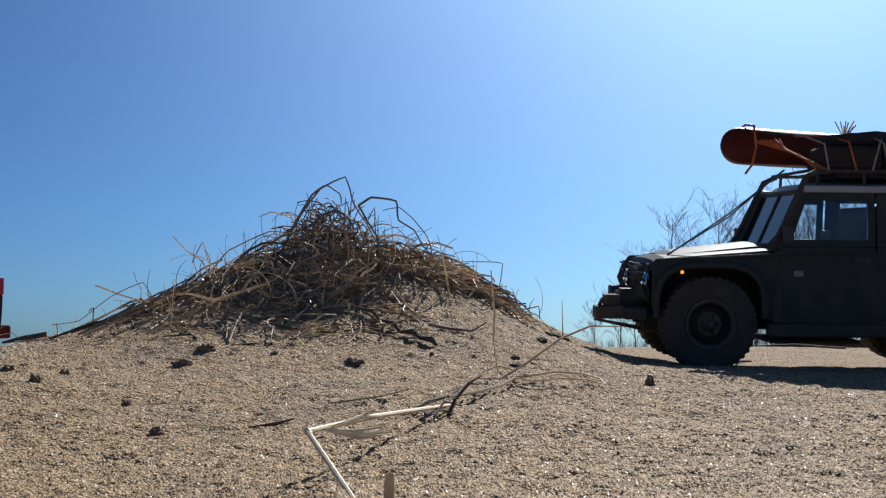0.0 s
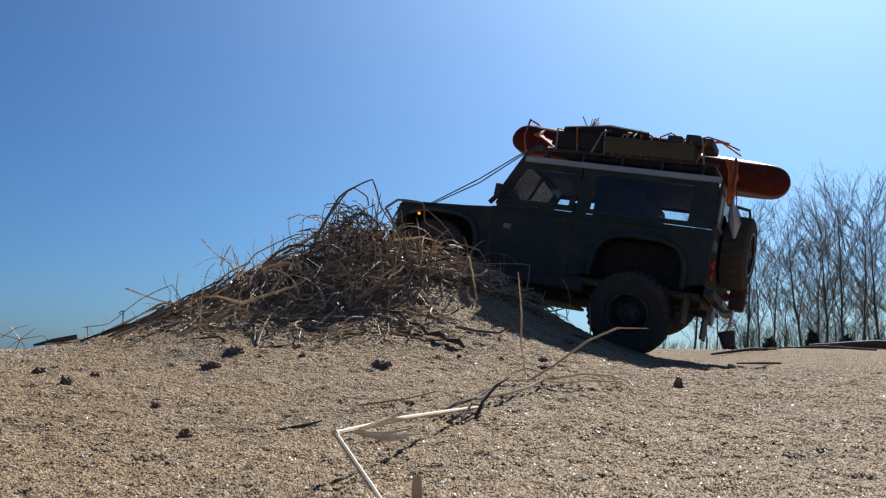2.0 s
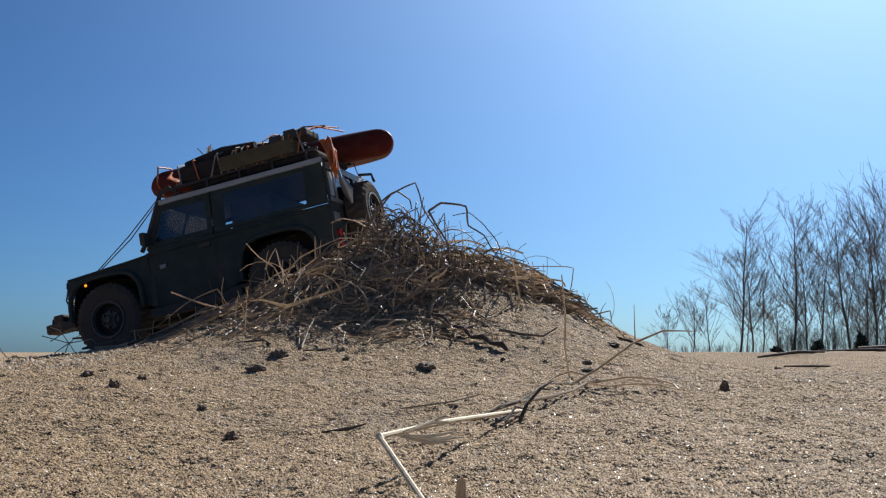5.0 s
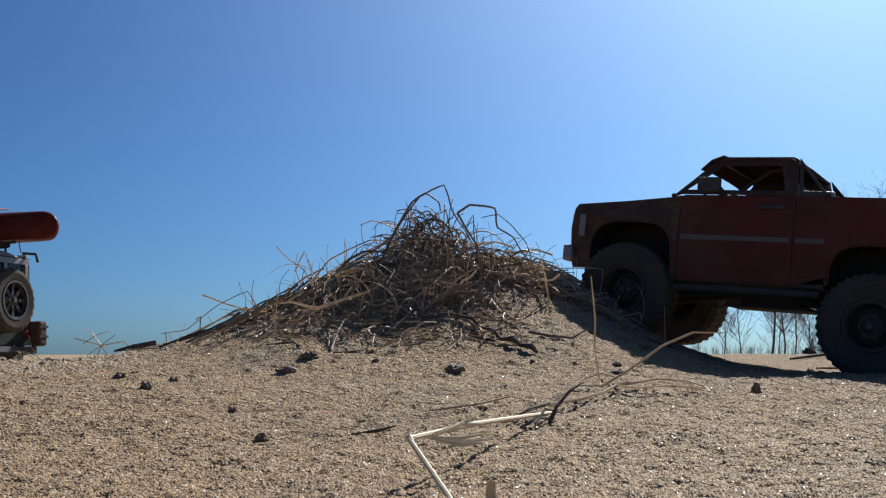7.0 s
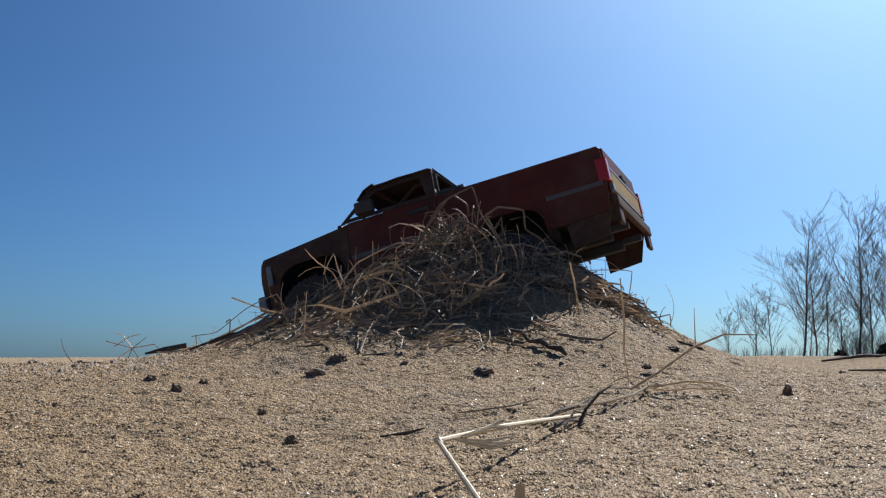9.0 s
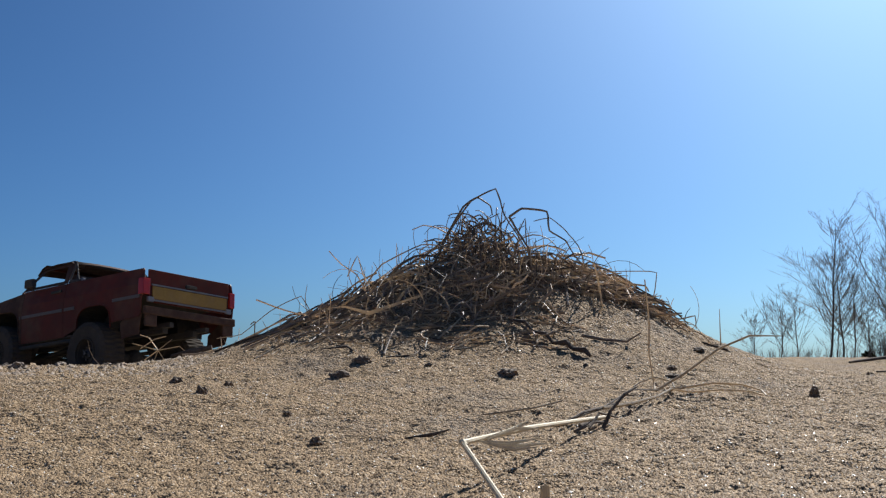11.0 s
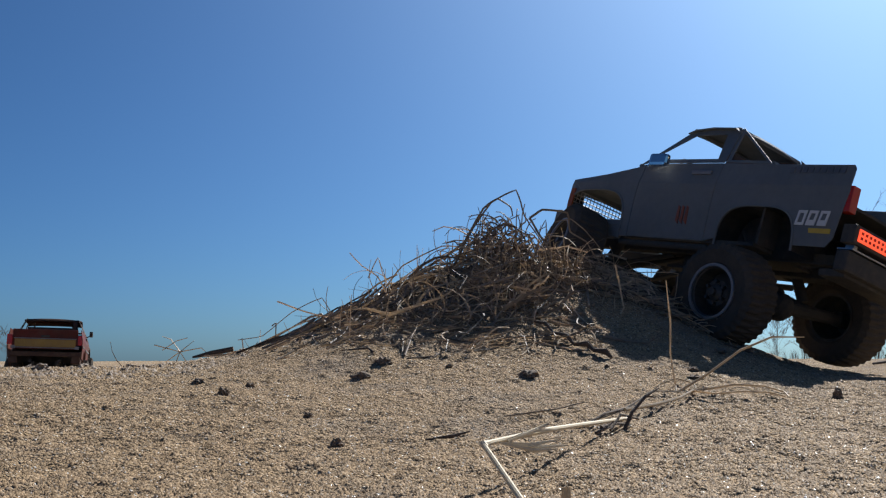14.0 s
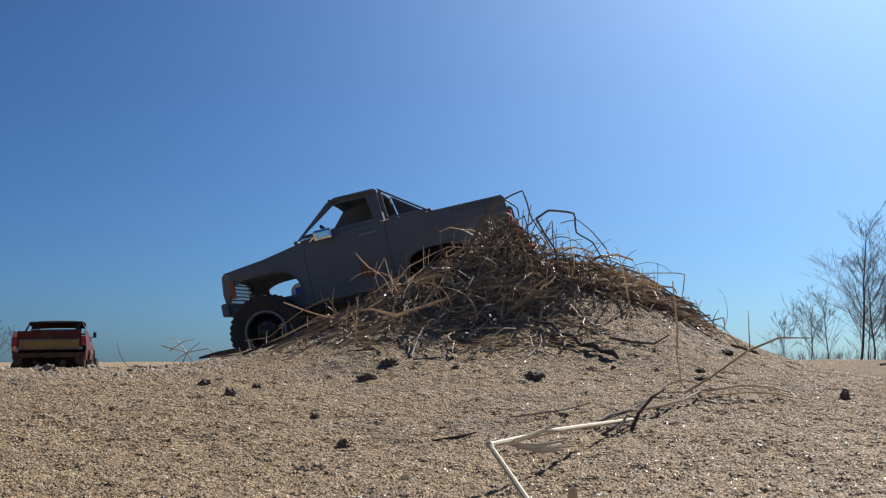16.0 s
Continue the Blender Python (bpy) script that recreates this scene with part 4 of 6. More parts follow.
    # back: door with window, spare wheel, lamps
    part("rear_door", join(block(tail - 0.001, tail + 0.002, -hw + 0.001, hw - 0.001, 0.064, zb + 0.004, 0.0008), block(tail - 0.001, tail + 0.002, -hw + 0.004, -hw + 0.020, zb + 0.004, zrf), block(tail - 0.001, tail + 0.002, hw - 0.020, hw - 0.004, zb + 0.004, zrf), block(tail - 0.001, tail + 0.002, -hw + 0.02, hw - 0.02, zrf - 0.01, zrf)), GREEN, v)
    surround = [block(tail - 0.0026, tail - 0.0006, -hw + 0.006, hw - 0.006, zrf - 0.010, zrf - 0.002, 0.0006), block(tail - 0.0026, tail - 0.0006, -hw + 0.006, hw - 0.006, zb + 0.004, zb + 0.010, 0.0006)]
    surround += [block(tail - 0.0026, tail - 0.0006, y - 0.0035, y + 0.0035, zb + 0.010, zrf - 0.010, 0.0006) for y in (-hw + 0.012, -0.024, hw - 0.028)]
    part("window_surround", join(*surround), TRIM, v, "pale grey rear window surround")
    part("corner_pane", block(tail - 0.0022, tail - 0.0006, hw - 0.021, hw - 0.008, zb + 0.012, zrf - 0.014, 0.0005), ROOF_GREY, v, "pale corner panel")
    for k in range(9):
        part("cord_loop", tube([(tail - 0.007 - 0.0009 * (k % 3) + 0.003 * math.cos(u), 0.060 + 0.0016 * (k - 4) + 0.0045 * math.sin(u), 0.196 + 0.001 * k + 0.021 * math.cos(u + 0.15 * k)) for u in [2 * math.pi * i / 12 for i in range(13)]], 0.0011, 5), ORANGE, v, "hanging coil of orange cord")
    part("tail_disc", turned(lathe([(0.011, -0.002), (0.011, 0.001), (0.008, 0.002)], 20), Matrix.Translation((tail - 0.010, 0.052, 0.034)) @ Matrix.Rotation(radians(90), 4, "Z")), TRIM, v, "round pale disc under the bumper")
    part("aerial", join(tube([(tail + 0.006, -hw + 0.010, zrf + 0.008), (tail - 0.012, -hw + 0.004, zrf + 0.006), (tail - 0.014, -hw + 0.002, zrf - 0.006)], 0.0022, 6), tube([(tail + 0.004, -hw + 0.016, zrf + 0.008), (tail + 0.008, -hw + 0.018, zrf + 0.034)], 0.0007, 5)), BLACK, v)
    straws = random.Random(8)
    for k in range(6):
        y = straws.uniform(-0.06, 0.0)
        part("caught_straw", tube([(tail - 0.013, y, 0.056), (tail - 0.020, y + straws.uniform(-0.03, 0.03), 0.046 + straws.uniform(-0.006, 0.014)), (tail - 0.018, y + straws.uniform(-0.05, 0.05), 0.030 + straws.uniform(-0.012, 0.012))], 0.0007, 5), STRAW, v, "dry straw caught on the bumper")
    pane = part("rear_window", block(tail, tail + 0.0006, -hw + 0.020, hw - 0.020, zb + 0.004, zrf - 0.010), GLASS, v)
    pane.visible_shadow = False
    prof_r = 0.045
    sp = wheel_parts(v, tail - 0.018, -0.004, 0.124, prof_r, 0.030, 0.026, 1, DARK_RIM, DARK_RIM, 24)
    sp.name = "spare_wheel"
    sp.rotation_euler = (0, 0, radians(90))
    part("rear_bumper", block(tail - 0.012, tail, -hw + 0.002, hw - 0.002, 0.052, 0.062, 0.002), BLACK, v)
    part("number_panel", block(tail - 0.0135, tail - 0.0118, -0.02, 0.02, 0.054, 0.061), FAINT_MARK, v, "blank dull plate")
    for s in (1, -1):
        part("mud_flap", block(xr - 0.064, xr - 0.061, s * 0.072 - 0.016, s * 0.072 + 0.016, 0.018, 0.052, 0.0008), BLACK, v)
    can = part("fuel_can", block(tail - 0.026, tail - 0.006, -hw - 0.002, -hw + 0.016, 0.062, 0.098, 0.004), RUST, v, "rusty brown can on the back")
    part("can_strap", join(block(tail - 0.027, tail - 0.005, -hw - 0.003, -hw + 0.017, 0.074, 0.077), block(tail - 0.027, tail - 0.005, -hw - 0.003, -hw + 0.017, 0.088, 0.091)), FRAME, can)
    part("tow_hook", join(tube([(tail - 0.004, 0.03, 0.052), (tail - 0.02, 0.03, 0.044), (tail - 0.03, 0.03, 0.046)], 0.003, 8), tube([(tail - 0.029, 0.03, 0.046), (tail - 0.029, 0.03, 0.034)], 0.0012, 5)), STEEL, v)
    bucket = part("bucket", turned(lathe([(0.0075, -0.008), (0.0100, 0.009), (0.0104, 0.010), (0.0092, 0.009), (0.0066, -0.0065)], 18, closed=True), Matrix.Translation((tail - 0.029, 0.03, 0.012)) @ Matrix.Rotation(radians(18), 4, "Y") @ Matrix.Rotation(radians(90), 4, "X")), BLACK, v, "small black bucket hanging from the hook")
    part("bail", tube([(tail - 0.029 + 0.0100 * math.cos(u), 0.03, 0.022 + 0.011 * math.sin(u)) for u in [math.pi * k / 8 for k in range(9)]], 0.0007, 5), STEEL, bucket)
    part("shovel", join(tube([(tail - 0.006, 0.060, 0.215), (tail - 0.012, 0.052, 0.165)], 0.0022, 6), tube([(tail - 0.012, 0.052, 0.168), (tail - 0.016, 0.047, 0.150), (tail - 0.018, 0.045, 0.132)], [0.004, 0.008, 0.002], 8, 0.35)), STEEL, v, "steel shovel hung on the back")
    # front: guard, winch bumper, cables
    part("grille", join(block(nose - 0.002, nose + 0.001, -0.06, 0.06, 0.070, zh - 0.006, 0.001), *[block(nose + 0.001, nose + 0.003, -0.045, 0.045, 0.074 + 0.006 * k, 0.077 + 0.006 * k) for k in range(6)]), BLACK, v)
    for s in (1, -1):
        lamp = lathe([(0.0105, -0.002), (0.0105, 0.002), (0.007, 0.004)], 18)
        part("headlight", turned(lamp, Matrix.Translation((nose + 0.002, s * 0.056, 0.092)) @ Matrix.Rotation(radians(-90), 4, "Z")), CHROME, v, "round clear headlight")
        guard = [tube([(nose + 0.004, s * 0.056 + u * 0.014, 0.074), (nose + 0.011, s * 0.056 + u * 0.014, 0.092), (nose + 0.004, s * 0.056 + u * 0.014, 0.112)], 0.0012, 5) for u in (-1, -0.33, 0.33, 1)]
        guard += [tube([(nose + 0.008, s * 0.056 - 0.014, 0.078 + 0.008 * k), (nose + 0.008, s * 0.056 + 0.014, 0.078 + 0.008 * k)], 0.0012, 5) for k in range(5)]
        part("lamp_guard", join(*guard), BLACK, v)
    part("winch_bumper", join(block(nose + 0.002, nose + 0.026, -0.070, 0.070, 0.052, 0.064, 0.002), block(nose + 0.004, nose + 0.030, -0.03, 0.03, 0.064, 0.068, 0.001)), BLACK, v)
    winch = part("winch", join(tube([(nose + 0.018, -0.03, 0.073), (nose + 0.018, 0.03, 0.073)], 0.0075, 14), block(nose + 0.010, nose + 0.027, 0.024, 0.042, 0.064, 0.084, 0.002), block(nose + 0.010, nose + 0.027, -0.042, -0.024, 0.064, 0.084, 0.002)), BLACK, v, "dirty black winch on the bumper")
    part("winch_hook", join(tube([(nose + 0.03, 0.05, 0.07), (nose + 0.048, 0.052, 0.072), (nose + 0.052, 0.05, 0.062), (nose + 0.044, 0.05, 0.058)], 0.0028, 8), block(nose + 0.024, nose + 0.056, 0.036, 0.062, 0.052, 0.066, 0.003), block(nose + 0.03, nose + 0.046, 0.04, 0.056, 0.066, 0.078, 0.002)), BARK, winch, "dirty shackle block")
    part("dragging_branch", tube([(nose + 0.05, 0.01, 0.048), (0.17, 0.03, 0.036), (0.12, 0.045, 0.03)], [0.0016, 0.003, 0.0024], 6), BARK, v)
    for y in (0.050, 0.046):
        part("guy_cable", tube([(0.166, y, zh + 0.004), (0.10, y - 0.002, 0.162 if y < 0.05 else 0.166), (0.040, y - 0.004, 0.214)], 0.0009, 5), STEEL, v, "thin taut cable from bonnet to roof")
    # roof load
    rack = [tube([(0.020, s * 0.062, 0.212), (tail + 0.01, s * 0.062, 0.214)], 0.0022, 6) for s in (1, -1)]
    rack += [tube([(0.020 - 0.03 * k, -0.062, 0.2125), (0.020 - 0.03 * k, 0.062, 0.2125)], 0.0018, 6) for k in range(8)]
    rack += [tube([(0.010 - 0.05 * k, s * 0.064, 0.196), (0.010 - 0.05 * k, s * 0.062, 0.213)], 0.0018, 6) for k in range(5) for s in (1, -1)]
    part("roof_rack", join(*rack), BLACK, v)
    part("ground_sheet", join(block(-0.205, -0.012, -0.056, 0.058, 0.2045, 0.2140, 0.004), block(-0.19, -0.07, -0.050, 0.050, 0.2145, 0.2265, 0.005)), CARGO, v, "folded dark ground sheet under the load")
    hull = bmesh.new()
    rings = []
    n = 40
    for i in range(n + 1):
        u = math.sin(math.pi * (i / n - 0.5))
        x = -0.092 + 0.184 * u
        full = max(0.0, 1 - max(0.0, (abs(u) - 0.86) / 0.14) ** 2.2) ** 0.5 * (0.9 + 0.1 * abs(u)) + 0.02
        beam = 0.036 * max(0.0, 1 - abs(u) ** 3.6) + 0.003
        ring = []
        for k in range(13):
            ph = math.pi * (k / 12)
            ring.append(hull.verts.new((x, -0.044 + 0.12 * (x + 0.092) - beam * math.cos(ph), 0.2405 + 0.034 * (x + 0.092) + 0.0205 * full * (2 * math.sin(ph) ** 0.7 - 1))))
        rings.append(ring)
    for p, q in zip(rings, rings[1:]):
        for k in range(12):
            hull.faces.new((p[k], p[k + 1], q[k + 1], q[k]))
        hull.faces.new((p[12], p[0], q[0], q[12]))
    hull.faces.new(rings[0])
    hull.faces.new(rings[-1][::-1])
    part("canoe", hull, CANOE, v, "upturned red model canoe", smooth_faces=True)
    part("olive_case", join(block(-0.176, -0.064, 0.014, 0.068, 0.2145, 0.236, 0.003), block(-0.177, -0.063, 0.013, 0.069, 0.229, 0.231)), OLIVE, v, "olive storage case")
    part("dark_bag", join(block(-0.062, 0.004, 0.004, 0.062, 0.2145, 0.240, 0.008, 3)), CARGO, v, "dark canvas bag")
    part("rolled_tarp", join(tube([(0.0, 0.036, 0.246), (-0.06, 0.040, 0.249), (-0.11, 0.040, 0.247)], [0.006, 0.009, 0.006], 10), tube([(-0.05, 0.018, 0.248), (-0.15, 0.020, 0.246)], 0.007, 10)), CARGO, v)
    for k, x in enumerate((-0.148, -0.170, -0.186)):
        part("roof_box", block(x - 0.009, x + 0.009, 0.030 - 0.008 * k, 0.060, 0.237, 0.247 + 0.003 * (k % 2), 0.002), BLACK, v)
    rng = random.Random(5)
    for k in range(16):
        x0 = rng.uniform(-0.19, 0.01)
        x1 = x0 + rng.uniform(-0.05, 0.05)
        y0_, y1_ = rng.choice((0.066, 0.064)), rng.uniform(-0.05, 0.02)
        pts = [(x0, y0_, 0.213), (x0 + 0.2 * (x1 - x0), y0_ - 0.004, 0.240 + rng.uniform(0, 0.004)), ((x0 + x1) / 2, (y0_ + y1_) / 2, 0.254 + rng.uniform(-0.002, 0.004)), (x1, y1_, 0.258)]
        part("load_cord", tube(pts, 0.0011, 5), ORANGE if k % 2 else ROPE_PALE, v)
    for k in range(7):
        x = 0.018 + 0.003 * k
        part("front_strap", tube([(0.060 - 0.004 * k, -0.010 + 0.004 * k, 0.250), (x, 0.03, 0.232 + 0.001 * k), (0.010 - 0.002 * k, 0.060, 0.214)], 0.0012, 5), ORANGE, v)
        part("rear_cord", tube([(tail + 0.004 - 0.001 * k, 0.064, 0.222), (tail - 0.004 - 0.0012 * k, 0.070 - 0.003 * k, 0.205), (tail - 0.006, 0.066 - 0.002 * k, 0.180 - 0.002 * k)], 0.0015, 5), ORANGE, v)
    part("canoe_strap", tube([(0.062, -0.072, 0.240), (0.062, -0.060, 0.2655), (0.062, -0.028, 0.270), (0.062, 0.006, 0.2655), (0.062, 0.016, 0.240), (0.062, 0.0, 0.222), (0.062, -0.026, 0.214)], 0.0014, 5), ORANGE, v)
    part("straw_tuft", join(*[tube([(-0.03, 0.03, 0.250), (-0.03 + rng.uniform(-0.012, 0.012), 0.03 + rng.uniform(-0.01, 0.01), 0.262 + rng.uniform(0, 0.008))], 0.0007, 4) for k in range(9)]), STRAW, v, "tuft of dry straw caught in the load")
    part("dashboard", block(0.026, 0.048, -hw + 0.008, hw - 0.008, zb - 0.016, zb - 0.002, 0.003), BLACK, v)
    part("cab_floor", block(tail + 0.004, 0.05, -hw + 0.005, hw - 0.005, zs, zs + 0.004), BLACK, v)
    part("firewall", block(0.050, 0.053, -hw + 0.005, hw - 0.005, zs, zb - 0.002), BLACK, v)
    for y in (0.036, -0.036):
        part("seat", join(block(-0.035, -0.004, y - 0.018, y + 0.018, 0.080, 0.096, 0.004), block(-0.044, -0.034, y - 0.018, y + 0.018, 0.086, 0.150, 0.004)), SEAT, v)
    part("cargo_box", block(-0.19, -0.07, -0.05, 0.05, zs + 0.004, 0.112, 0.004), CARGO, v)
    # tall block added inside so the front of the rear side window stays dark
    part("window_blocker", block(-0.125, -0.060, -0.07, 0.05, 0.112, zrf - 0.014, 0.004), SEAT, v)
    # dark sheet added below the pale roof for the shaded inside of the cab
    part("roof_darkener", deck([(0.020, zrf - 0.001), (0.0, zrf), (tail + 0.012, zrf), (tail + 0.006, zrf - 0.001)], hw - 0.012, 0.002, 0.002), SEAT, v, "brown sheet added under the roof to darken the cab")
    running_gear(v, xf, xr, 0.049, 0.047, 0.074, 0.030, 0.054, nose, tail + 0.01)
    wheels = []
    for x, z in ((xf, 0.049), (xr, 0.047)):
        for s in (1, -1):
            wheels.append(wheel_parts(v, x, s * 0.070, z, r, 0.034, 0.025, s, DARK_RIM, DARK_RIM, 38, False))
    v.scale = (1.10, 1.10, 1.10)
    return v, wheels


def dark_truck():
    """The dark truck that has just driven off at the start."""
    cfg = dict(nose=0.214, tail=-0.240, hood=0.150, cowl=0.166, belt=0.168, rail=0.190, rocker=0.070, roof=0.215, xf=0.146, xr=-0.129, zf=0.050, zr=0.050,
               cowl_x=0.100, roof_f=0.058, roof_r=-0.034, sail_x=-0.076, half=0.084, arch=0.050, arch_z=0.070, arch_back=0.0, chrome=False, dark_cab=True, sail_window=True, gate=True, liners=True,
               stripe=False, visor=False, fbump=0.09, yw=0.076, r=0.050, tw=0.036, rim=0.027, ring=DARK_RIM)
    v, wheels, width = square_truck("dark_truck", "dark model truck with maroon bumper driving off over sand", BLACK, BLACK, cfg)
    part("rear_bumper", block(cfg["tail"] - 0.022, cfg["tail"] - 0.002, -0.086, 0.086, 0.070, 0.092, 0.004), CANOE, v, "maroon rear bumper")
    return v, wheels


green_truck, green_wheels = off_roader()
dark_pickup, dark_wheels = dark_truck()
red_pickup, red_wheels = red_truck()
grey_pickup, grey_wheels = grey_truck()


# ---- the brush on the mound ----
def stiff(rng, x, y, az, length, h0, h1, kinks=1, wander=0.03, dip=0.0):
    """Points of a stiff dry stalk laid over the mound round x, y: its ends h0 and h1 over the sand, with a few kinks."""
    dx, dy = math.cos(az) * length / 2, math.sin(az) * length / 2
    a_ = Vector((x - dx, y - dy, float(ground_z(x - dx, y - dy)) + h0))
    b_ = Vector((x + dx, y + dy, float(ground_z(x + dx, y + dy)) + h1))
    n = 7
    bends = [(rng.uniform(0.15, 0.85), Vector((rng.gauss(0, wander), rng.gauss(0, wander), rng.gauss(0, wander))) * length) for _ in range(kinks)]
    pts = []
    for k in range(n):
        u = k / (n - 1)
        p = a_.lerp(b_, u)
        for at_, push in bends:
            p += push * (u / at_ if u < at_ else (1 - u) / (1 - at_))
        p.z -= dip * 4 * u * (1 - u)
        p.z = max(p.z, float(ground_z(p.x, p.y)) + 0.001)
        pts.append(tuple(p))
    return pts


def curl(rng, x, y, z, radius, turns, tilt):
    """Points of a fine curled stem: an opening arc, in a leaning plane."""
    a0, az = rng.uniform(0, 6.28), rng.uniform(0, 3.14)
    pts, n = [], 9
    for k in range(n):
        t = a0 + turns * 6.28 * k / (n - 1)
        r_ = radius * (0.6 + 0.7 * k / (n - 1))
        u, w = r_ * (math.cos(t) - math.cos(a0)), r_ * (math.sin(t) - math.sin(a0))
        px, py = x + u * math.cos(az), y + u * math.sin(az) * 0.6 + w * tilt
        pts.append((px, py, max(z + w, float(ground_z(px, py)) + 0.0008)))
    return pts


def build_brush():
    rng = random.Random(11)
    pile = thing("brush_pile", "tangled heap of dry brown twigs and reeds on the sand mound", "brush")
    loose, rest = [], []

    def lay(pts, r0, r1, mat, flat=1.0, sides=5):
        n = len(pts) - 1
        item = (pts, [r0 + (r1 - r0) * k / n for k in range(n + 1)], mat, flat, sides)
        (loose if len(loose) < 280 and r0 > 0.0008 else rest).append(item)

    def tone():
        u = rng.random()
        return STRAW if u < 0.28 else (TWIG if u < 0.76 else TWIG_DARK)

    # the mat on the upper slope: stiff pieces, mostly along the mound, in layers
    for k in range(230):
        x = rng.gauss(-0.02, 0.10)
        if x > 0.20 or x < -0.22:
            x = rng.uniform(-0.2, 0.16)
        top = 0.020 * math.exp(-0.5 * ((x + 0.03) / 0.075) ** 2) + 0.008
        y = rng.uniform(1.20, 1.42) if x < 0.05 else rng.uniform(1.285, 1.40)
        if 0.035 < x < 0.115 and y > 1.33:
            y = rng.uniform(1.25, 1.32)
        az = rng.gauss(0, 0.7) + (0.25 if x < -0.05 else -0.15)
        if k % 4 == 0:
            az = rng.uniform(0, 3.14)
        length = rng.uniform(0.025, 0.085)
        h = rng.random() ** 1.4 * top
        thick = rng.uniform(0.0007, 0.0017)
        lay(stiff(rng, x, y, az, length, h, h + rng.gauss(0.0, 0.009), rng.choice((1, 1, 2, 3)), 0.075), thick, thick * rng.uniform(0.5, 0.9), tone())
    # the mat that spills to the foot, thinner
    for k in range(170):
        x = rng.gauss(-0.03, 0.10)
        y = rng.uniform(1.085, 1.23) + 0.35 * max(0.0, abs(x + 0.01) - 0.1)
        if x > 0.09:
            y = max(y, 1.27)
        thick = rng.uniform(0.0005, 0.0012)
        lay(stiff(rng, x, y, rng.gauss(0.1, 0.9), rng.uniform(0.02, 0.06), rng.random() * 0.006, rng.random() * 0.010, 2, 0.06), thick, 0.5 * thick, tone())
    # the left wing: long stalks lying along the slope, propped clear of the sand
    for k in range(40):
        x = rng.uniform(-0.28, -0.10)
        y = rng.uniform(1.25, 1.40)
        low = rng.random() * 0.005
        raised = rng.uniform(0.002, 0.022) * (0.5 + (x + 0.33) / 0.3)
        thick = rng.uniform(0.0008, 0.0019)
        lay(stiff(rng, x, y, rng.gauss(0.1, 0.5), rng.uniform(0.03, 0.11), low, raised, 2, 0.045), 0.7 * thick, thick, TWIG_DARK if k % 3 else tone())
    # the right shoulder, a low mat over the crest
    for k in range(150):
        x = rng.uniform(0.095, 0.205)
        y = rng.uniform(1.27, 1.40)
        thick = rng.uniform(0.0006, 0.0015)
        lay(stiff(rng, x, y, rng.gauss(-0.1, 0.5), rng.uniform(0.025, 0.07), rng.random() * 0.012, rng.random() * 0.020, 2, 0.08), thick, 0.6 * thick, tone())
    # a springy tangle round the top
    for k in range(150):
        x, y = rng.gauss(-0.022, 0.030), 1.35 + rng.gauss(0, 0.022)
        ground = float(ground_z(x, y))
        top = ground + 0.058 * math.exp(-0.5 * ((x + 0.022) / 0.035) ** 2)
        z = ground + (top - ground) * rng.random()
        thick = rng.uniform(0.0006, 0.0013)
        lay(curl(rng, x, y, z, rng.uniform(0.008, 0.022), rng.uniform(0.15, 0.55), rng.uniform(-0.4, 0.4)), thick, 0.5 * thick, TWIG_DARK if k % 3 else TWIG)
    # kinked sticks standing up out of it
    for k in range(90):
        x, y = rng.gauss(-0.022, 0.030), 1.345 + rng.gauss(0, 0.02)
        z = float(ground_z(x, y)) + 0.050 * rng.random() * math.exp(-0.5 * ((x + 0.022) / 0.04) ** 2)
        a_, pts = rng.uniform(0, 6.28), []
        for i in range(5):
            pts.append((x, y, max(z, float(ground_z(x, y)) + 0.001)))
            step = rng.uniform(0.006, 0.018)
            x, z, y = x + step * math.cos(a_), z + 0.8 * step * math.sin(a_), y + rng.gauss(0, 0.005)
            a_ += rng.gauss(0, 0.9)
        thick = rng.uniform(0.0006, 0.0013)
        lay(pts, thick, 0.5 * thick, (TWIG_DARK, TWIG, TWIG_DARK, STRAW)[k % 4])
    # fine curls over the whole mat
    for k in range(880):
        x = rng.gauss(-0.02, 0.11)
        y = rng.uniform(1.16, 1.41)
        if x > 0.04:
            y = rng.uniform(1.26, 1.33)
        z = float(ground_z(x, y)) + rng.random() * (0.004 + 0.018 * math.exp(-0.5 * ((x + 0.03) / 0.08) ** 2))
        lay(curl(rng, x, y, z, rng.uniform(0.006, 0.026), rng.uniform(0.08, 0.45), rng.uniform(-0.5, 0.5)), rng.uniform(0.0003, 0.0010), 0.0003, tone(), 1.0, 4)
    # withered leaf blades, flat and twisted
    for k in range(60):
        x, y = rng.gauss(-0.02, 0.09), rng.uniform(1.19, 1.38)
        if x > 0.06:
            y = max(y, 1.30)
        h = rng.uniform(0.004, 0.018)
        lay(stiff(rng, x, y, rng.uniform(0, 3.14), rng.uniform(0.03, 0.08), h, h + rng.gauss(0.002, 0.008), 2, 0.09), rng.uniform(0.0014, 0.0026), 0.0006, LEAF if k % 3 else STRAW, 0.3)
    # hair-thin upright wisps
    for k in range(26):
        x, y = min(0.16, rng.gauss(-0.03, 0.09)), rng.uniform(1.30, 1.37)
        z = float(ground_z(x, y))
        a_, tall, bend = rng.uniform(-1.1, 1.1), rng.uniform(0.010, 0.028), rng.gauss(0, 0.02)
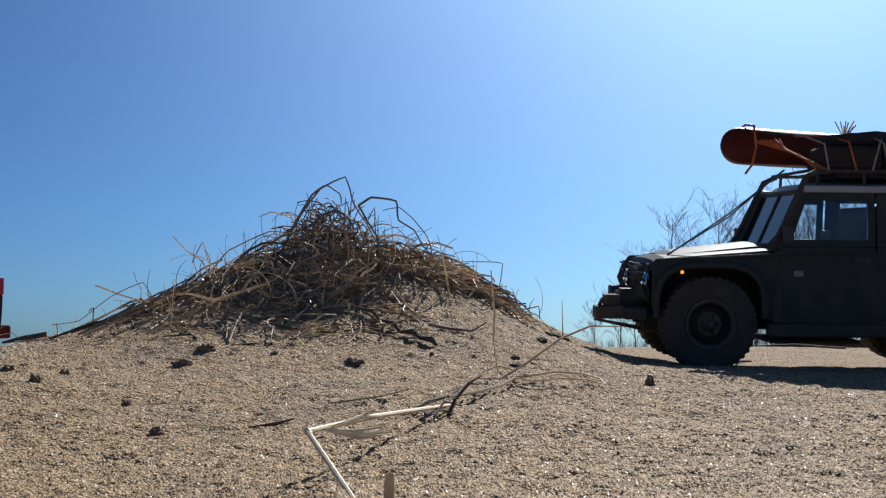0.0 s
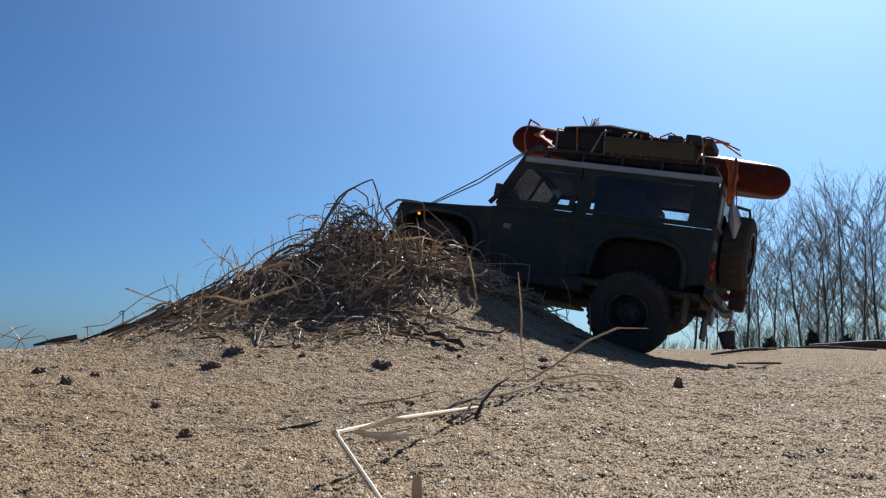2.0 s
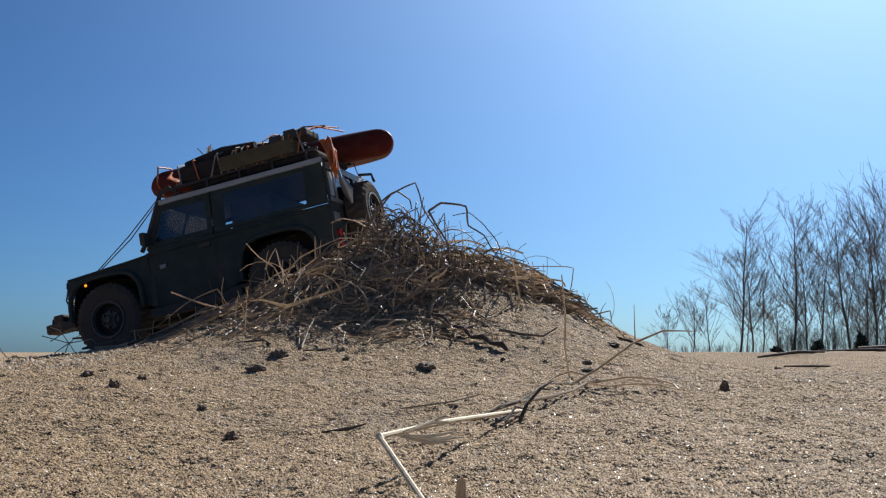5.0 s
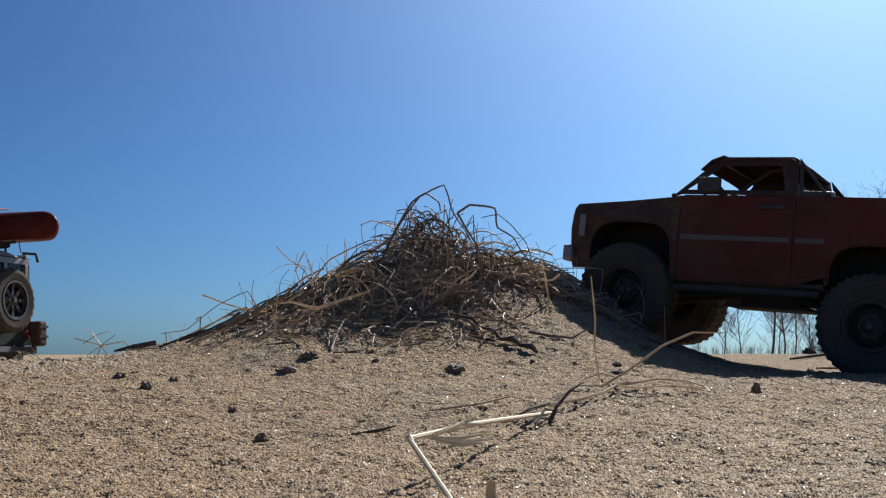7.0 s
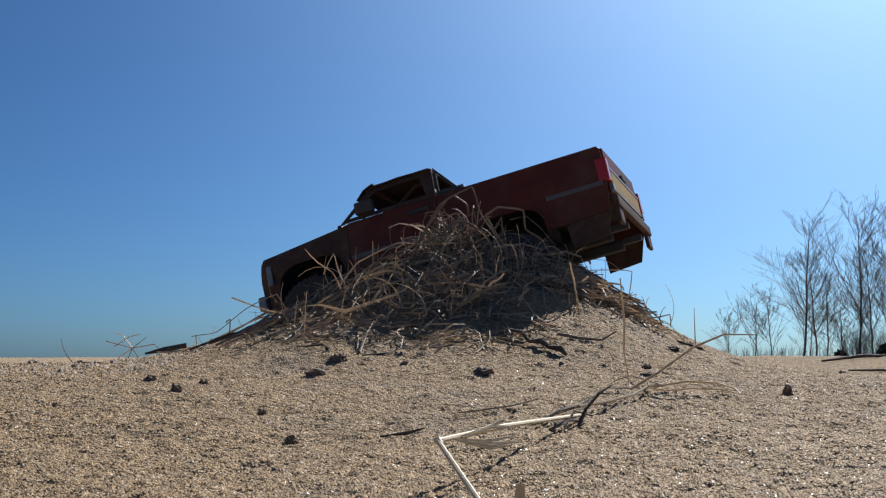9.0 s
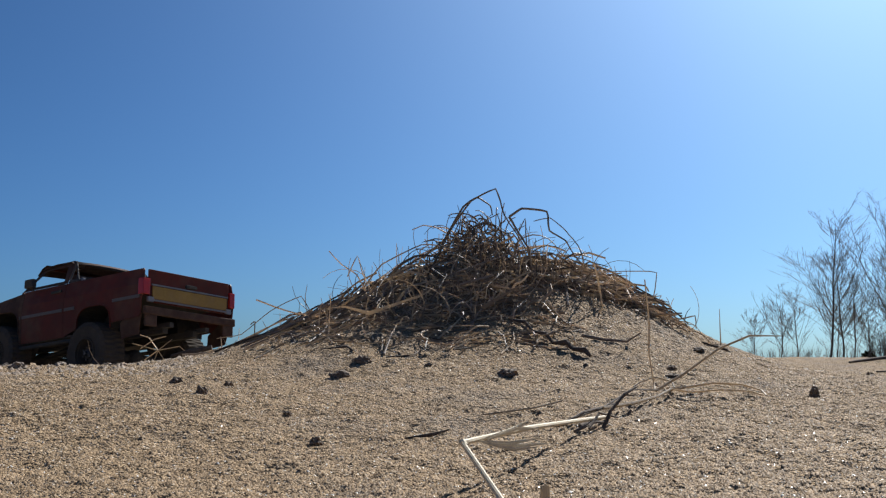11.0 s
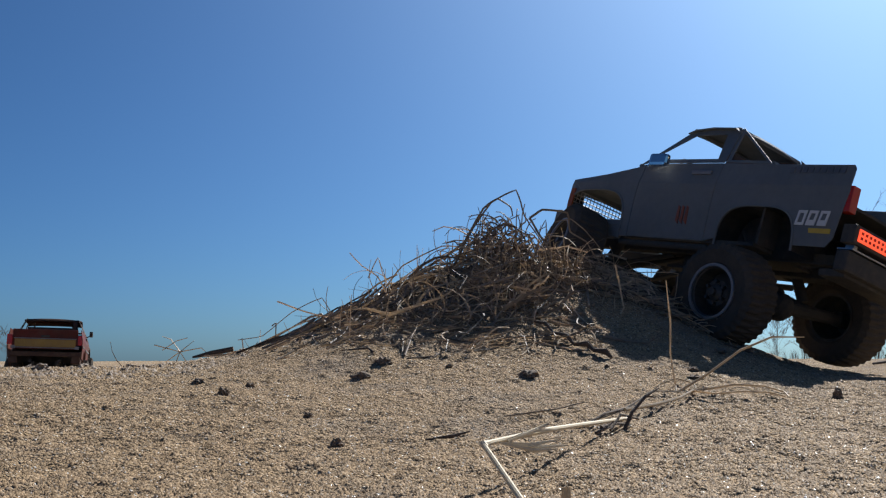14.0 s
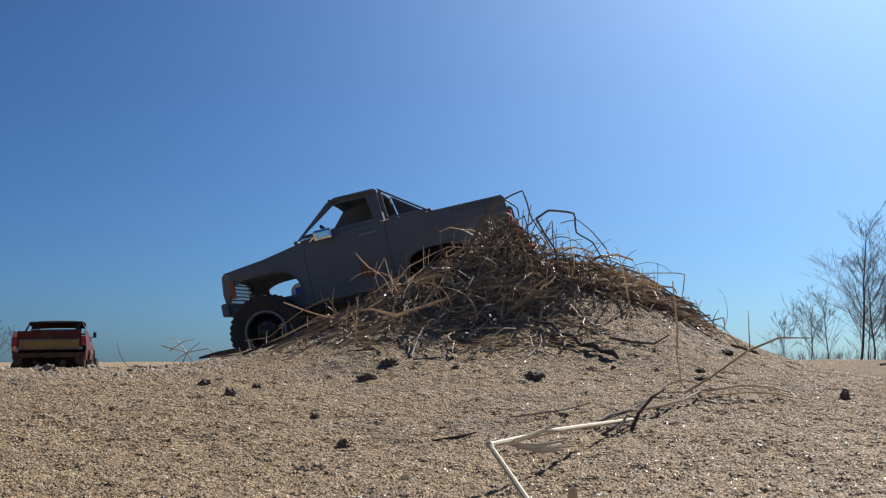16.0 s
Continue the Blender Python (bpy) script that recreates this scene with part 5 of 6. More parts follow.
        lay([(x + math.sin(a_) * tall * u + bend * u * u, y, z + 0.006 + math.cos(a_) * tall * u * (1 - 0.25 * u)) for u in (0, 0.25, 0.5, 0.75, 1.0)], 0.0004, 0.0002, TWIG, 1.0, 3)
    for pts, radii, mat, flat, sides in loose:
        part("twig", tube(pts, radii, sides, flat), mat, pile)
    for mat in (STRAW, TWIG, TWIG_DARK, LEAF):
        tagged(part("brush_mat", join(*[tube(p, r, sides, flat) for p, r, m, flat, sides in rest if m == mat]), mat, pile), kind="stuff")

    def stalk(name, pts, r0, r1, mat, flat=1.0):
        fine, ends = [], [pts[0], *pts, pts[-1]]
        for a_, p, q, b_ in zip(ends, ends[1:], ends[2:], ends[3:]):
            for t in (0, 0.25, 0.5, 0.75):
                fine.append(tuple(p[i] + 0.65 * t * (q[i] - p[i]) + 0.175 * t * (q[i] - a_[i] + t * (2 * a_[i] - 5 * p[i] + 4 * q[i] - b_[i] + t * (3 * (p[i] - q[i]) + b_[i] - a_[i]))) + (rng.uniform(-1, 1) * 0.0003 if t else 0) for i in range(3)))
        fine.append(pts[-1])
        part(name, tube(fine, [0.62 * (r0 + (r1 - r0) * i / (len(fine) - 1)) for i in range(len(fine))], 5, flat), mat, pile)

    stalk("reed_leaf", [(-0.072, 1.32, 0.170), (-0.069, 1.32, 0.194), (-0.046, 1.32, 0.239), (-0.023, 1.32, 0.271), (0.007, 1.32, 0.286), (0.017, 1.32, 0.254), (0.03, 1.32, 0.234), (0.047, 1.32, 0.205)], 0.0022, 0.0012, LEAF, 0.5)
    stalk("reed_leaf", [(-0.071, 1.33, 0.190), (-0.051, 1.33, 0.234), (-0.033, 1.33, 0.265), (-0.016, 1.33, 0.277), (0.0, 1.33, 0.267), (0.003, 1.33, 0.255)], 0.0028, 0.0012, LEAF, 0.5)
    stalk("reed_leaf", [(0.023, 1.31, 0.25), (0.038, 1.31, 0.26), (0.068, 1.31, 0.256), (0.071, 1.31, 0.233), (0.09, 1.31, 0.221), (0.101, 1.31, 0.202), (0.112, 1.31, 0.190)], 0.0026, 0.001, LEAF, 0.5)
    stalk("reed_leaf", [(0.023, 1.31, 0.25), (0.037, 1.295, 0.224), (0.046, 1.28, 0.207), (0.047, 1.265, 0.176), (0.047, 1.25, 0.143)], 0.0028, 0.0012, LEAF, 0.5)
    stalk("stem", [(-0.151, 1.30, 0.165), (-0.129, 1.30, 0.193), (-0.082, 1.30, 0.216), (-0.046, 1.30, 0.214), (-0.001, 1.30, 0.217)], 0.0016, 0.001, TWIG)
    stalk("stem", [(-0.193, 1.30, 0.209), (-0.178, 1.30, 0.193), (-0.159, 1.30, 0.18), (-0.144, 1.30, 0.150)], 0.001, 0.0014, TWIG)
    stalk("stem", [(-0.172, 1.31, 0.179), (-0.16, 1.31, 0.204), (-0.153, 1.31, 0.181), (-0.137, 1.31, 0.15)], 0.0012, 0.001, TWIG)
    stalk("straw", [(0.117, 1.24, 0.187), (0.122, 1.24, 0.163), (0.125, 1.235, 0.140)], 0.0017, 0.0019, STRAW, 0.6)
    stalk("straw", [(0.115, 1.24, 0.181), (0.106, 1.24, 0.156), (0.095, 1.235, 0.127)], 0.0012, 0.0015, STRAW)
    stalk("straw", [(0.125, 1.22, 0.139), (0.117, 1.22, 0.124), (0.115, 1.21, 0.104)], 0.0015, 0.0018, STRAW, 0.6)
    stalk("straw", [(0.115, 1.23, 0.152), (0.115, 1.23, 0.135), (0.117, 1.23, 0.124)], 0.001, 0.0012, STRAW)
    stalk("stem", [(0.104, 1.30, 0.186), (0.126, 1.30, 0.182), (0.163, 1.30, 0.183), (0.196, 1.30, 0.181), (0.189, 1.30, 0.14)], 0.0008, 0.0011, TWIG)
    stalk("stem", [(0.187, 1.27, 0.13), (0.205, 1.27, 0.131), (0.216, 1.27, 0.125), (0.234, 1.27, 0.129), (0.235, 1.27, 0.114)], 0.0018, 0.001, TWIG)
    stalk("stem", [(0.175, 1.28, 0.14), (0.196, 1.28, 0.14), (0.211, 1.28, 0.136), (0.228, 1.28, 0.120)], 0.0018, 0.001, TWIG)
    stalk("stem", [(0.034, 1.31, 0.231), (0.042, 1.31, 0.248), (0.043, 1.31, 0.225), (0.048, 1.31, 0.19)], 0.0009, 0.0014, TWIG)
    stalk("stem", [(-0.28, 1.30, 0.151), (-0.244, 1.30, 0.138), (-0.212, 1.30, 0.131), (-0.161, 1.30, 0.134)], 0.0016, 0.0012, TWIG)
    stalk("stem", [(-0.327, 1.30, 0.105), (-0.297, 1.30, 0.11), (-0.262, 1.30, 0.138), (-0.226, 1.30, 0.155), (-0.21, 1.30, 0.128)], 0.0008, 0.001, TWIG)
    stalk("stem", [(-0.368, 1.30, 0.086), (-0.339, 1.30, 0.088), (-0.318, 1.30, 0.093), (-0.255, 1.30, 0.123), (-0.212, 1.30, 0.138)], 0.002, 0.0012, TWIG)
    stalk("stem", [(-0.322, 1.30, 0.107), (-0.319, 1.30, 0.084)], 0.001, 0.0014, TWIG)
    stalk("stem", [(-0.284, 1.29, 0.121), (-0.279, 1.29, 0.125), (-0.28, 1.29, 0.092)], 0.001, 0.0014, TWIG)
    stalk("stem", [(-0.023, 1.32, 0.25), (-0.012, 1.32, 0.254), (0.0, 1.32, 0.238), (0.022, 1.32, 0.23), (0.03, 1.32, 0.207), (0.015, 1.32, 0.18)], 0.0014, 0.0018, TWIG)
    stalk("stem", [(0.053, 1.33, 0.247), (0.073, 1.33, 0.251), (0.092, 1.33, 0.235), (0.107, 1.33, 0.216), (0.115, 1.33, 0.19)], 0.0009, 0.0012, TWIG)


build_brush()


def lump(name, x, y, w, h, mat, label, category, seed, group=""):
    """A small rough lump half sunk in the sand."""
    rng = random.Random(seed)
    bm = bmesh.new()
    bmesh.ops.create_icosphere(bm, subdivisions=3, radius=1)
    for v in bm.verts:
        k = 1 + 0.45 * noise.noise(v.co * 1.7 + Vector((seed * 3.1, 0, 0))) + 0.45 * noise.noise(v.co * 4 + Vector((0, seed, 0)))
        v.co = Vector((v.co.x * w / 2, v.co.y * w / 2 * rng.uniform(0.8, 1.0), v.co.z * h)) * k
    ob = part(name, bm, mat, at=(x, y, float(ground_z(x, y)) + 0.25 * h))
    ob.rotation_euler = (0, 0, rng.uniform(0, 3))
    tagged(ob, label, category, group)


CLODS = [(-0.138, 1.006, 0.018, 0.0055), (0.015, 1.004, 0.018, 0.0045), (-0.226, 0.856, 0.009, 0.005), (0.262, 0.91, 0.008, 0.006), (-0.279, 0.97, 0.010, 0.004), (-0.125, 1.074, 0.014, 0.005),
         (-0.229, 0.958, 0.007, 0.003), (-0.141, 0.76, 0.006, 0.003), (0.173, 1.064, 0.009, 0.003), (0.168, 1.022, 0.014, 0.002), (0.142, 0.962, 0.006, 0.002), (-0.107, 0.674, 0.008, 0.003),
         (0.52, 1.536, 0.013, 0.006), (0.225, 1.204, 0.016, 0.003), (-0.06, 1.06, 0.006, 0.002), (0.09, 1.05, 0.005, 0.002)]
for i, (x, y, w, h) in enumerate(CLODS):
    lump("dirt_clod", 0.966 * x, 0.966 * y, 1.0 * w, 1.0 * h, CLOD, "small dark clod lying on the sand", "clod", i + 1, "clods on the sand")
for i, (x, y, w) in enumerate([(-0.48, 1.10, 0.022), (-0.46, 1.16, 0.016), (-0.40, 1.12, 0.012), (-0.51, 1.14, 0.014), (-0.43, 1.22, 0.012), (-0.36, 1.15, 0.009)]):
    lump("stone", x, y, 0.7 * w, 0.2 * w, STONE, "small grey-brown stone on the sand", "stone", 40 + i, "stones on the sand")


reed = thing("broken_reed", "pale broken reed stalk lying on the sand", "reed")
gz = lambda x, y, h: (x, y, float(ground_z(x, y)) + h)
part("lower_stem", tube([(0.0105, 0.428, 0.0165), (0.0035, 0.450, 0.0243), (-0.0125, 0.499, 0.0418)], 0.0012, 8), REED, reed)
part("joint", tube([(-0.0115, 0.498, 0.0412), (-0.0132, 0.501, 0.0425), (-0.0110, 0.506, 0.0427)], [0.0013, 0.0017, 0.0013], 8), REED, reed)
part("upper_stem", tube([(-0.0132, 0.501, 0.0425), (0.020, 0.585, 0.0440), (0.050, 0.665, 0.0430), (0.079, 0.742, 0.0420)], [0.0013, 0.00135, 0.0013, 0.001], 8), REED, reed)
for pts in ([(-0.004, 0.522, 0.0425), (0.010, 0.545, 0.0455), (0.019, 0.560, 0.0490)], [(-0.006, 0.516, 0.0420), (0.008, 0.535, 0.0395), (0.024, 0.560, 0.0405)], [(-0.004, 0.515, 0.0415), (0.010, 0.528, 0.0375), (0.022, 0.545, 0.0370)],
            [(-0.002, 0.520, 0.0425), (0.012, 0.548, 0.0460), (0.024, 0.572, 0.0445)], [(0.0, 0.520, 0.0410), (0.012, 0.535, 0.0385), (0.028, 0.562, 0.0375)]):
    part("husk", tube(pts, [0.0005, 0.0013, 0.0003], 6, 0.3), REED, reed)
sprig = thing("dead_sprig", "thin dead brown sprig with curled stems lying on the sand", "sprig")
for k, (pts, r) in enumerate([([(0.055, 0.69, 0.001), (0.062, 0.70, 0.002), (0.066, 0.705, 0.003)], 0.0014),
                              ([(0.075, 0.745, 0.004), (0.100, 0.785, 0.004), (0.124, 0.83, 0.004), (0.141, 0.87, 0.004)], 0.0013),
                              ([(0.046, 0.712, 0.002), (0.074, 0.745, 0.004), (0.101, 0.80, 0.008), (0.130, 0.862, 0.004)], 0.0007),
                              ([(0.138, 0.872, 0.003), (0.149, 0.880, 0.003), (0.178, 0.90, 0.006), (0.203, 0.905, 0.006), (0.215, 0.89, 0.003), (0.212, 0.862, 0.001)], 0.0012),
                              ([(0.138, 0.868, 0.003), (0.155, 0.858, 0.003), (0.178, 0.866, 0.004), (0.203, 0.885, 0.004), (0.210, 0.868, 0.001)], 0.0009),
                              ([(0.135, 0.860, 0.003), (0.145, 0.880, 0.003), (0.147, 0.905, 0.005), (0.136, 0.92, 0.006), (0.121, 0.91, 0.004), (0.115, 0.90, 0.001)], 0.0009),
                              ([(0.05, 0.67, 0.001), (0.065, 0.70, 0.002), (0.075, 0.72, 0.001)], 0.001),
                              ([(0.045, 0.70, 0.002), (0.06, 0.72, 0.006), (0.085, 0.77, 0.005)], 0.0010),
                              ([(0.060, 0.685, 0.001), (0.068, 0.70, 0.007), (0.082, 0.725, 0.003)], 0.0009),
                              ([(-0.005, 0.73, 0.001), (0.03, 0.76, 0.002), (0.05, 0.78, 0.003)], 0.0006)]):
    part("stem", tube([gz(p[0], p[1], p[2] + 0.002) for p in pts], [r * (1 - 0.1 * i) for i in range(len(pts))], 6), STRAW if k in (1, 3, 4, 5) else (BARK if k in (0, 6, 7, 8) else TWIG), sprig)
part("twisted_twig", tube([(0.062, 0.7, 0.032), (0.071, 0.705, 0.037), (0.076, 0.71, 0.047), (0.086, 0.72, 0.057), (0.096, 0.73, 0.062)], [0.0012, 0.0014, 0.0011, 0.0011, 0.0005], 6), BARK, sprig)
part("twig_fork", tube([(0.086, 0.72, 0.057), (0.093, 0.725, 0.056)], [0.0008, 0.0004], 5), BARK, sprig)
part("upright_stem", tube([gz(0.130, 0.885, 0.003), (0.131, 0.895, 0.060), (0.128, 0.90, 0.085), (0.1295, 0.905, 0.11), (0.127, 0.908, 0.145)], [0.0008, 0.0007, 0.0007, 0.0008, 0.0005], 6), STRAW, sprig)
part("arching_stem", tube([gz(0.130, 0.88, 0.003), (0.155, 0.895, 0.068), (0.186, 0.91, 0.088), (0.215, 0.925, 0.099), (0.245, 0.94, 0.099)], [0.0011, 0.001, 0.001, 0.0009, 0.0005], 6), STRAW, sprig)

tagged(part("bark_piece", tube([gz(0.024, 1.165, 0.004), gz(0.036, 1.145, 0.008), gz(0.043, 1.130, 0.004), gz(0.056, 1.112, 0.007), gz(0.062, 1.098, 0.003), gz(0.074, 1.084, 0.007), gz(0.080, 1.074, 0.003), gz(0.090, 1.062, 0.006), gz(0.095, 1.056, 0.002)],
                               [0.0012, 0.0024, 0.0014, 0.0026, 0.0017, 0.0034, 0.0022, 0.0032, 0.0016], 7, 0.7), BARK), "dark piece of weathered bark on the mound", "bark")
tagged(part("root", tube([gz(0.092, 1.12, 0.003), gz(0.114, 1.115, 0.002), gz(0.136, 1.11, 0.005), gz(0.150, 1.105, 0.016)], [0.0018, 0.0016, 0.0013, 0.0007], 6), TWIG_DARK), "thin curved root sticking out of the sand", "root")
tagged(part("bark_strip", tube([gz(-0.052, 0.664, 0.001), gz(-0.036, 0.672, 0.0025), gz(-0.026, 0.682, 0.002)], [0.0006, 0.0013, 0.0005], 6, 0.6), BARK), "dark sliver of bark on the sand", "bark")
tagged(part("reed_stub", tube([gz(0.020, 0.425, -0.002), gz(0.0203, 0.427, 0.006), gz(0.0205, 0.428, 0.011)], [0.0022, 0.0021, 0.0017], 9), STRAW), "broken grey reed stub poking from the sand", "reed")
weed = thing("dead_weed", "small dead weed with bare curling stems", "weed")
for pts in ([(-0.462, 1.4, 0.101), (-0.428, 1.4, 0.092), (-0.413, 1.4, 0.070)], [(-0.451, 1.4, 0.094), (-0.433, 1.4, 0.106), (-0.418, 1.4, 0.110)], [(-0.436, 1.4, 0.070), (-0.428, 1.4, 0.092), (-0.410, 1.4, 0.106)], [(-0.428, 1.4, 0.092), (-0.440, 1.4, 0.108), (-0.452, 1.4, 0.112)],
            [(-0.428, 1.4, 0.092), (-0.445, 1.4, 0.08), (-0.449, 1.4, 0.070)], [(-0.428, 1.4, 0.092), (-0.40, 1.4, 0.097), (-0.392, 1.4, 0.09)]):
    part("stem", tube(pts, [0.0007, 0.0006, 0.0004], 5), STRAW, weed)
tagged(part("flat_stick", tube([gz(-0.385, 1.31, 0.004), gz(-0.362, 1.31, 0.006), gz(-0.335, 1.31, 0.006)], [0.0012, 0.0032, 0.003], 8, 0.5), BARK), "dark flat stick at the foot of the mound", "stick")
for i, (p, q, r, name) in enumerate([((0.235, 1.235), (0.27, 1.25), 0.0016, "stick"), ((0.64, 2.0), (0.80, 2.1), 0.0035, "stick"), ((1.28, 3.1), (1.62, 3.0), 0.013, "log"), ((0.9, 2.4), (1.1, 2.3), 0.003, "stick"), ((0.55, 1.6), (0.64, 1.66), 0.002, "stick"), ((0.45, 1.42), (0.50, 1.46), 0.0016, "stick"), ((-0.07, 1.09), (-0.10, 1.05), 0.001, "stick"), ((-0.17, 1.10), (-0.135, 1.075), 0.0012, "stick")]):
    mid = ((p[0] + q[0]) / 2 + 0.01, (p[1] + q[1]) / 2)
    tagged(part(name, tube([gz(*p, 0.8 * r), gz(*mid, 1.6 * r), gz(*q, 0.8 * r)], [0.6 * r, r, 0.7 * r], 7), BARK), "dark weathered %s lying on the sand" % name, name)


# ---- bare trees far behind ----
def bare_tree(x, y, height, seed, dense=1.0, lean=0.0):
    """A leafless tree: a tapered trunk and a crown of rising limbs and twigs."""
    rng = random.Random(seed)
    z0 = float(ground_z(x, y)) - 0.1
    t = thing("bare_tree", "tall leafless tree with fine upswept branches" if height > 7 else "small leafless tree with thin branches", "tree", "bare trees", at=(x, y, z0))
    trunk = []
    px, py = 0.0, 0.0
    n = 9
    for i in range(n + 1):
        trunk.append((px, py, height * 0.94 * i / n))
        px += rng.gauss(lean * height / n, 0.05 * height / n)
        py += rng.gauss(0, 0.03)
    r0 = 0.0085 * height
    radii = [r0 * (1 - 0.9 * i / n) + 0.012 for i in range(n + 1)]
    part("trunk", tube(trunk, radii, 7), TREE, t)
    verts, faces = [], []

    def limb(p, az, el, length, r, depth):
        pts = [p]
        x_, y_, z_ = p
        for k in range(4):
            s = length / 4
            x_ += s * math.cos(az) * math.cos(el)
            y_ += s * math.sin(az) * math.cos(el)
            z_ += s * math.sin(el)
            pts.append((x_, y_, z_))
            el = min(1.4, el + rng.uniform(-0.08, 0.16))
            az += rng.gauss(0, 0.16)
        for k, q in enumerate(pts):
            rr = max(0.0135 if depth else 0.009, r * (1 - 0.2 * k))
            base = len(verts)
            verts.extend([(q[0] + rr * math.cos(a), q[1] + rr * math.sin(a), q[2]) for a in (0.3, 2.4, 4.5)])
            if k:
                for j in range(3):
                    faces.append((base - 3 + j, base - 3 + (j + 1) % 3, base + (j + 1) % 3, base + j))
        if depth:
            for k in range(rng.randint(4, 6) if depth > 1 else rng.randint(2, 4)):
                u = rng.uniform(0.2, 1.0)
                i = min(3, int(u * 4))
                f = u * 4 - i
                q = tuple(pts[i][j] + f * (pts[i + 1][j] - pts[i][j]) for j in range(3))
                limb(q, az + rng.choice((-1, 1)) * rng.uniform(0.3, 1.4), max(0.3, el - rng.uniform(0.0, 0.5)), length * rng.uniform(0.35, 0.6), r * 0.5, depth - 1)

    # a second leader that forks off low
    limb(trunk[2], rng.uniform(0, 6.28), 1.05, height * 0.72, r0 * 0.6, 2)
    limb(trunk[3], rng.uniform(0, 6.28), 1.0, height * 0.55, r0 * 0.5, 2)
    for k in range(int(40 * dense)):
        u = rng.uniform(0.08, 0.98)
        i = min(n - 1, int(u * n))
        f = u * n - i
        p = tuple(trunk[i][j] + f * (trunk[i + 1][j] - trunk[i][j]) for j in range(3))
        limb(p, rng.uniform(0, 6.283), rng.uniform(0.45, 1.05), height * rng.uniform(0.24, 0.60) * (1.0 - 0.5 * u), r0 * (0.42 - 0.24 * u), 2)
    me = bpy.data.meshes.new("crown")
    me.from_pydata(verts, [], faces)
    me.materials.append(TREE)
    crown = new("crown", me)
    crown.parent = t


def spot(azimuth, distance):
    return distance * math.sin(radians(azimuth)), distance * math.cos(radians(azimuth))


for i, (az, far, tall) in enumerate([(13.3, 118, 4.6), (14.6, 115, 6.2), (15.4, 112, 6.0), (16.9, 92, 11.0), (17.5, 95, 8.0), (18.0, 96, 6.5), (19.5, 90, 11.0), (20.1, 93, 8.6), (20.7, 94, 9.0), (22.1, 88, 11.2), (22.8, 92, 9.8), (23.3, 88, 11.6), (24.1, 86, 12.8),
                                      (24.9, 88, 12.2), (25.7, 86, 12.6), (26.6, 88, 11.8), (27.5, 86, 12.6), (21.4, 95, 6.0), (22.5, 96, 5.0), (23.7, 95, 6.6), (24.5, 97, 5.2), (25.3, 95, 7.0), (26.1, 96, 5.4), (27.0, 95, 6.2), (18.7, 97, 4.6), (17.2, 99, 4.2), (-26.0, 140, 5.5), (-25.2, 145, 4.0)]):
    bare_tree(*spot(az, far), tall * (0.92 if az > 21 else 1.0), 100 + i, 1.0 if tall > 7 else 0.6, 0.07 * math.sin(2.6 * i))


def shrub(x, y, w, h, seed):
    rng = np.random.default_rng(seed)
    n = 420
    u = rng.normal(size=(n, 3))
    u /= np.linalg.norm(u, axis=1, keepdims=True)
    c = u * rng.random((n, 1)) ** 0.4 * np.array([w / 2, w / 2, h / 2]) + np.array([0, 0, h / 2])
    c[:, 0] *= 1.1 - 0.75 * c[:, 2] / h
    a = rng.normal(size=(n, 3)) * 0.13
    b = rng.normal(size=(n, 3)) * 0.09
    verts = np.stack([c - a, c + a, c + b, c - 0.6 * b], 1).reshape(-1, 3)
    i = np.arange(n) * 4
    faces = np.concatenate([np.stack([i, i + 1, i + 2], 1), np.stack([i, i + 3, i + 1], 1), np.stack([i, i + 2, i + 3], 1)])
    t = thing("shrub", "low dark evergreen shrub below the bare trees", "shrub", "shrubs", at=(x, y, float(ground_z(x, y)) - 0.1))
    me = bpy.data.meshes.new("foliage")
    me.from_pydata(verts.tolist(), [], faces.tolist())
    me.materials.append(NEEDLE)
    f = new("foliage", me)
    f.parent = t
    part("trunk", tube([(0, 0, 0), (0, 0, h * 0.8)], [0.06, 0.02], 6), TREE, t)


for i, (az, far, w, h) in enumerate([(20.6, 84, 1.2, 1.1), (22.6, 84, 1.2, 1.7), (24.2, 82, 2.0, 1.3), (25.6, 82, 1.8, 1.2), (26.8, 82, 2.0, 1.4), (18.6, 90, 1.0, 0.5)]):
    shrub(*spot(az, far), w, h, 70 + i)


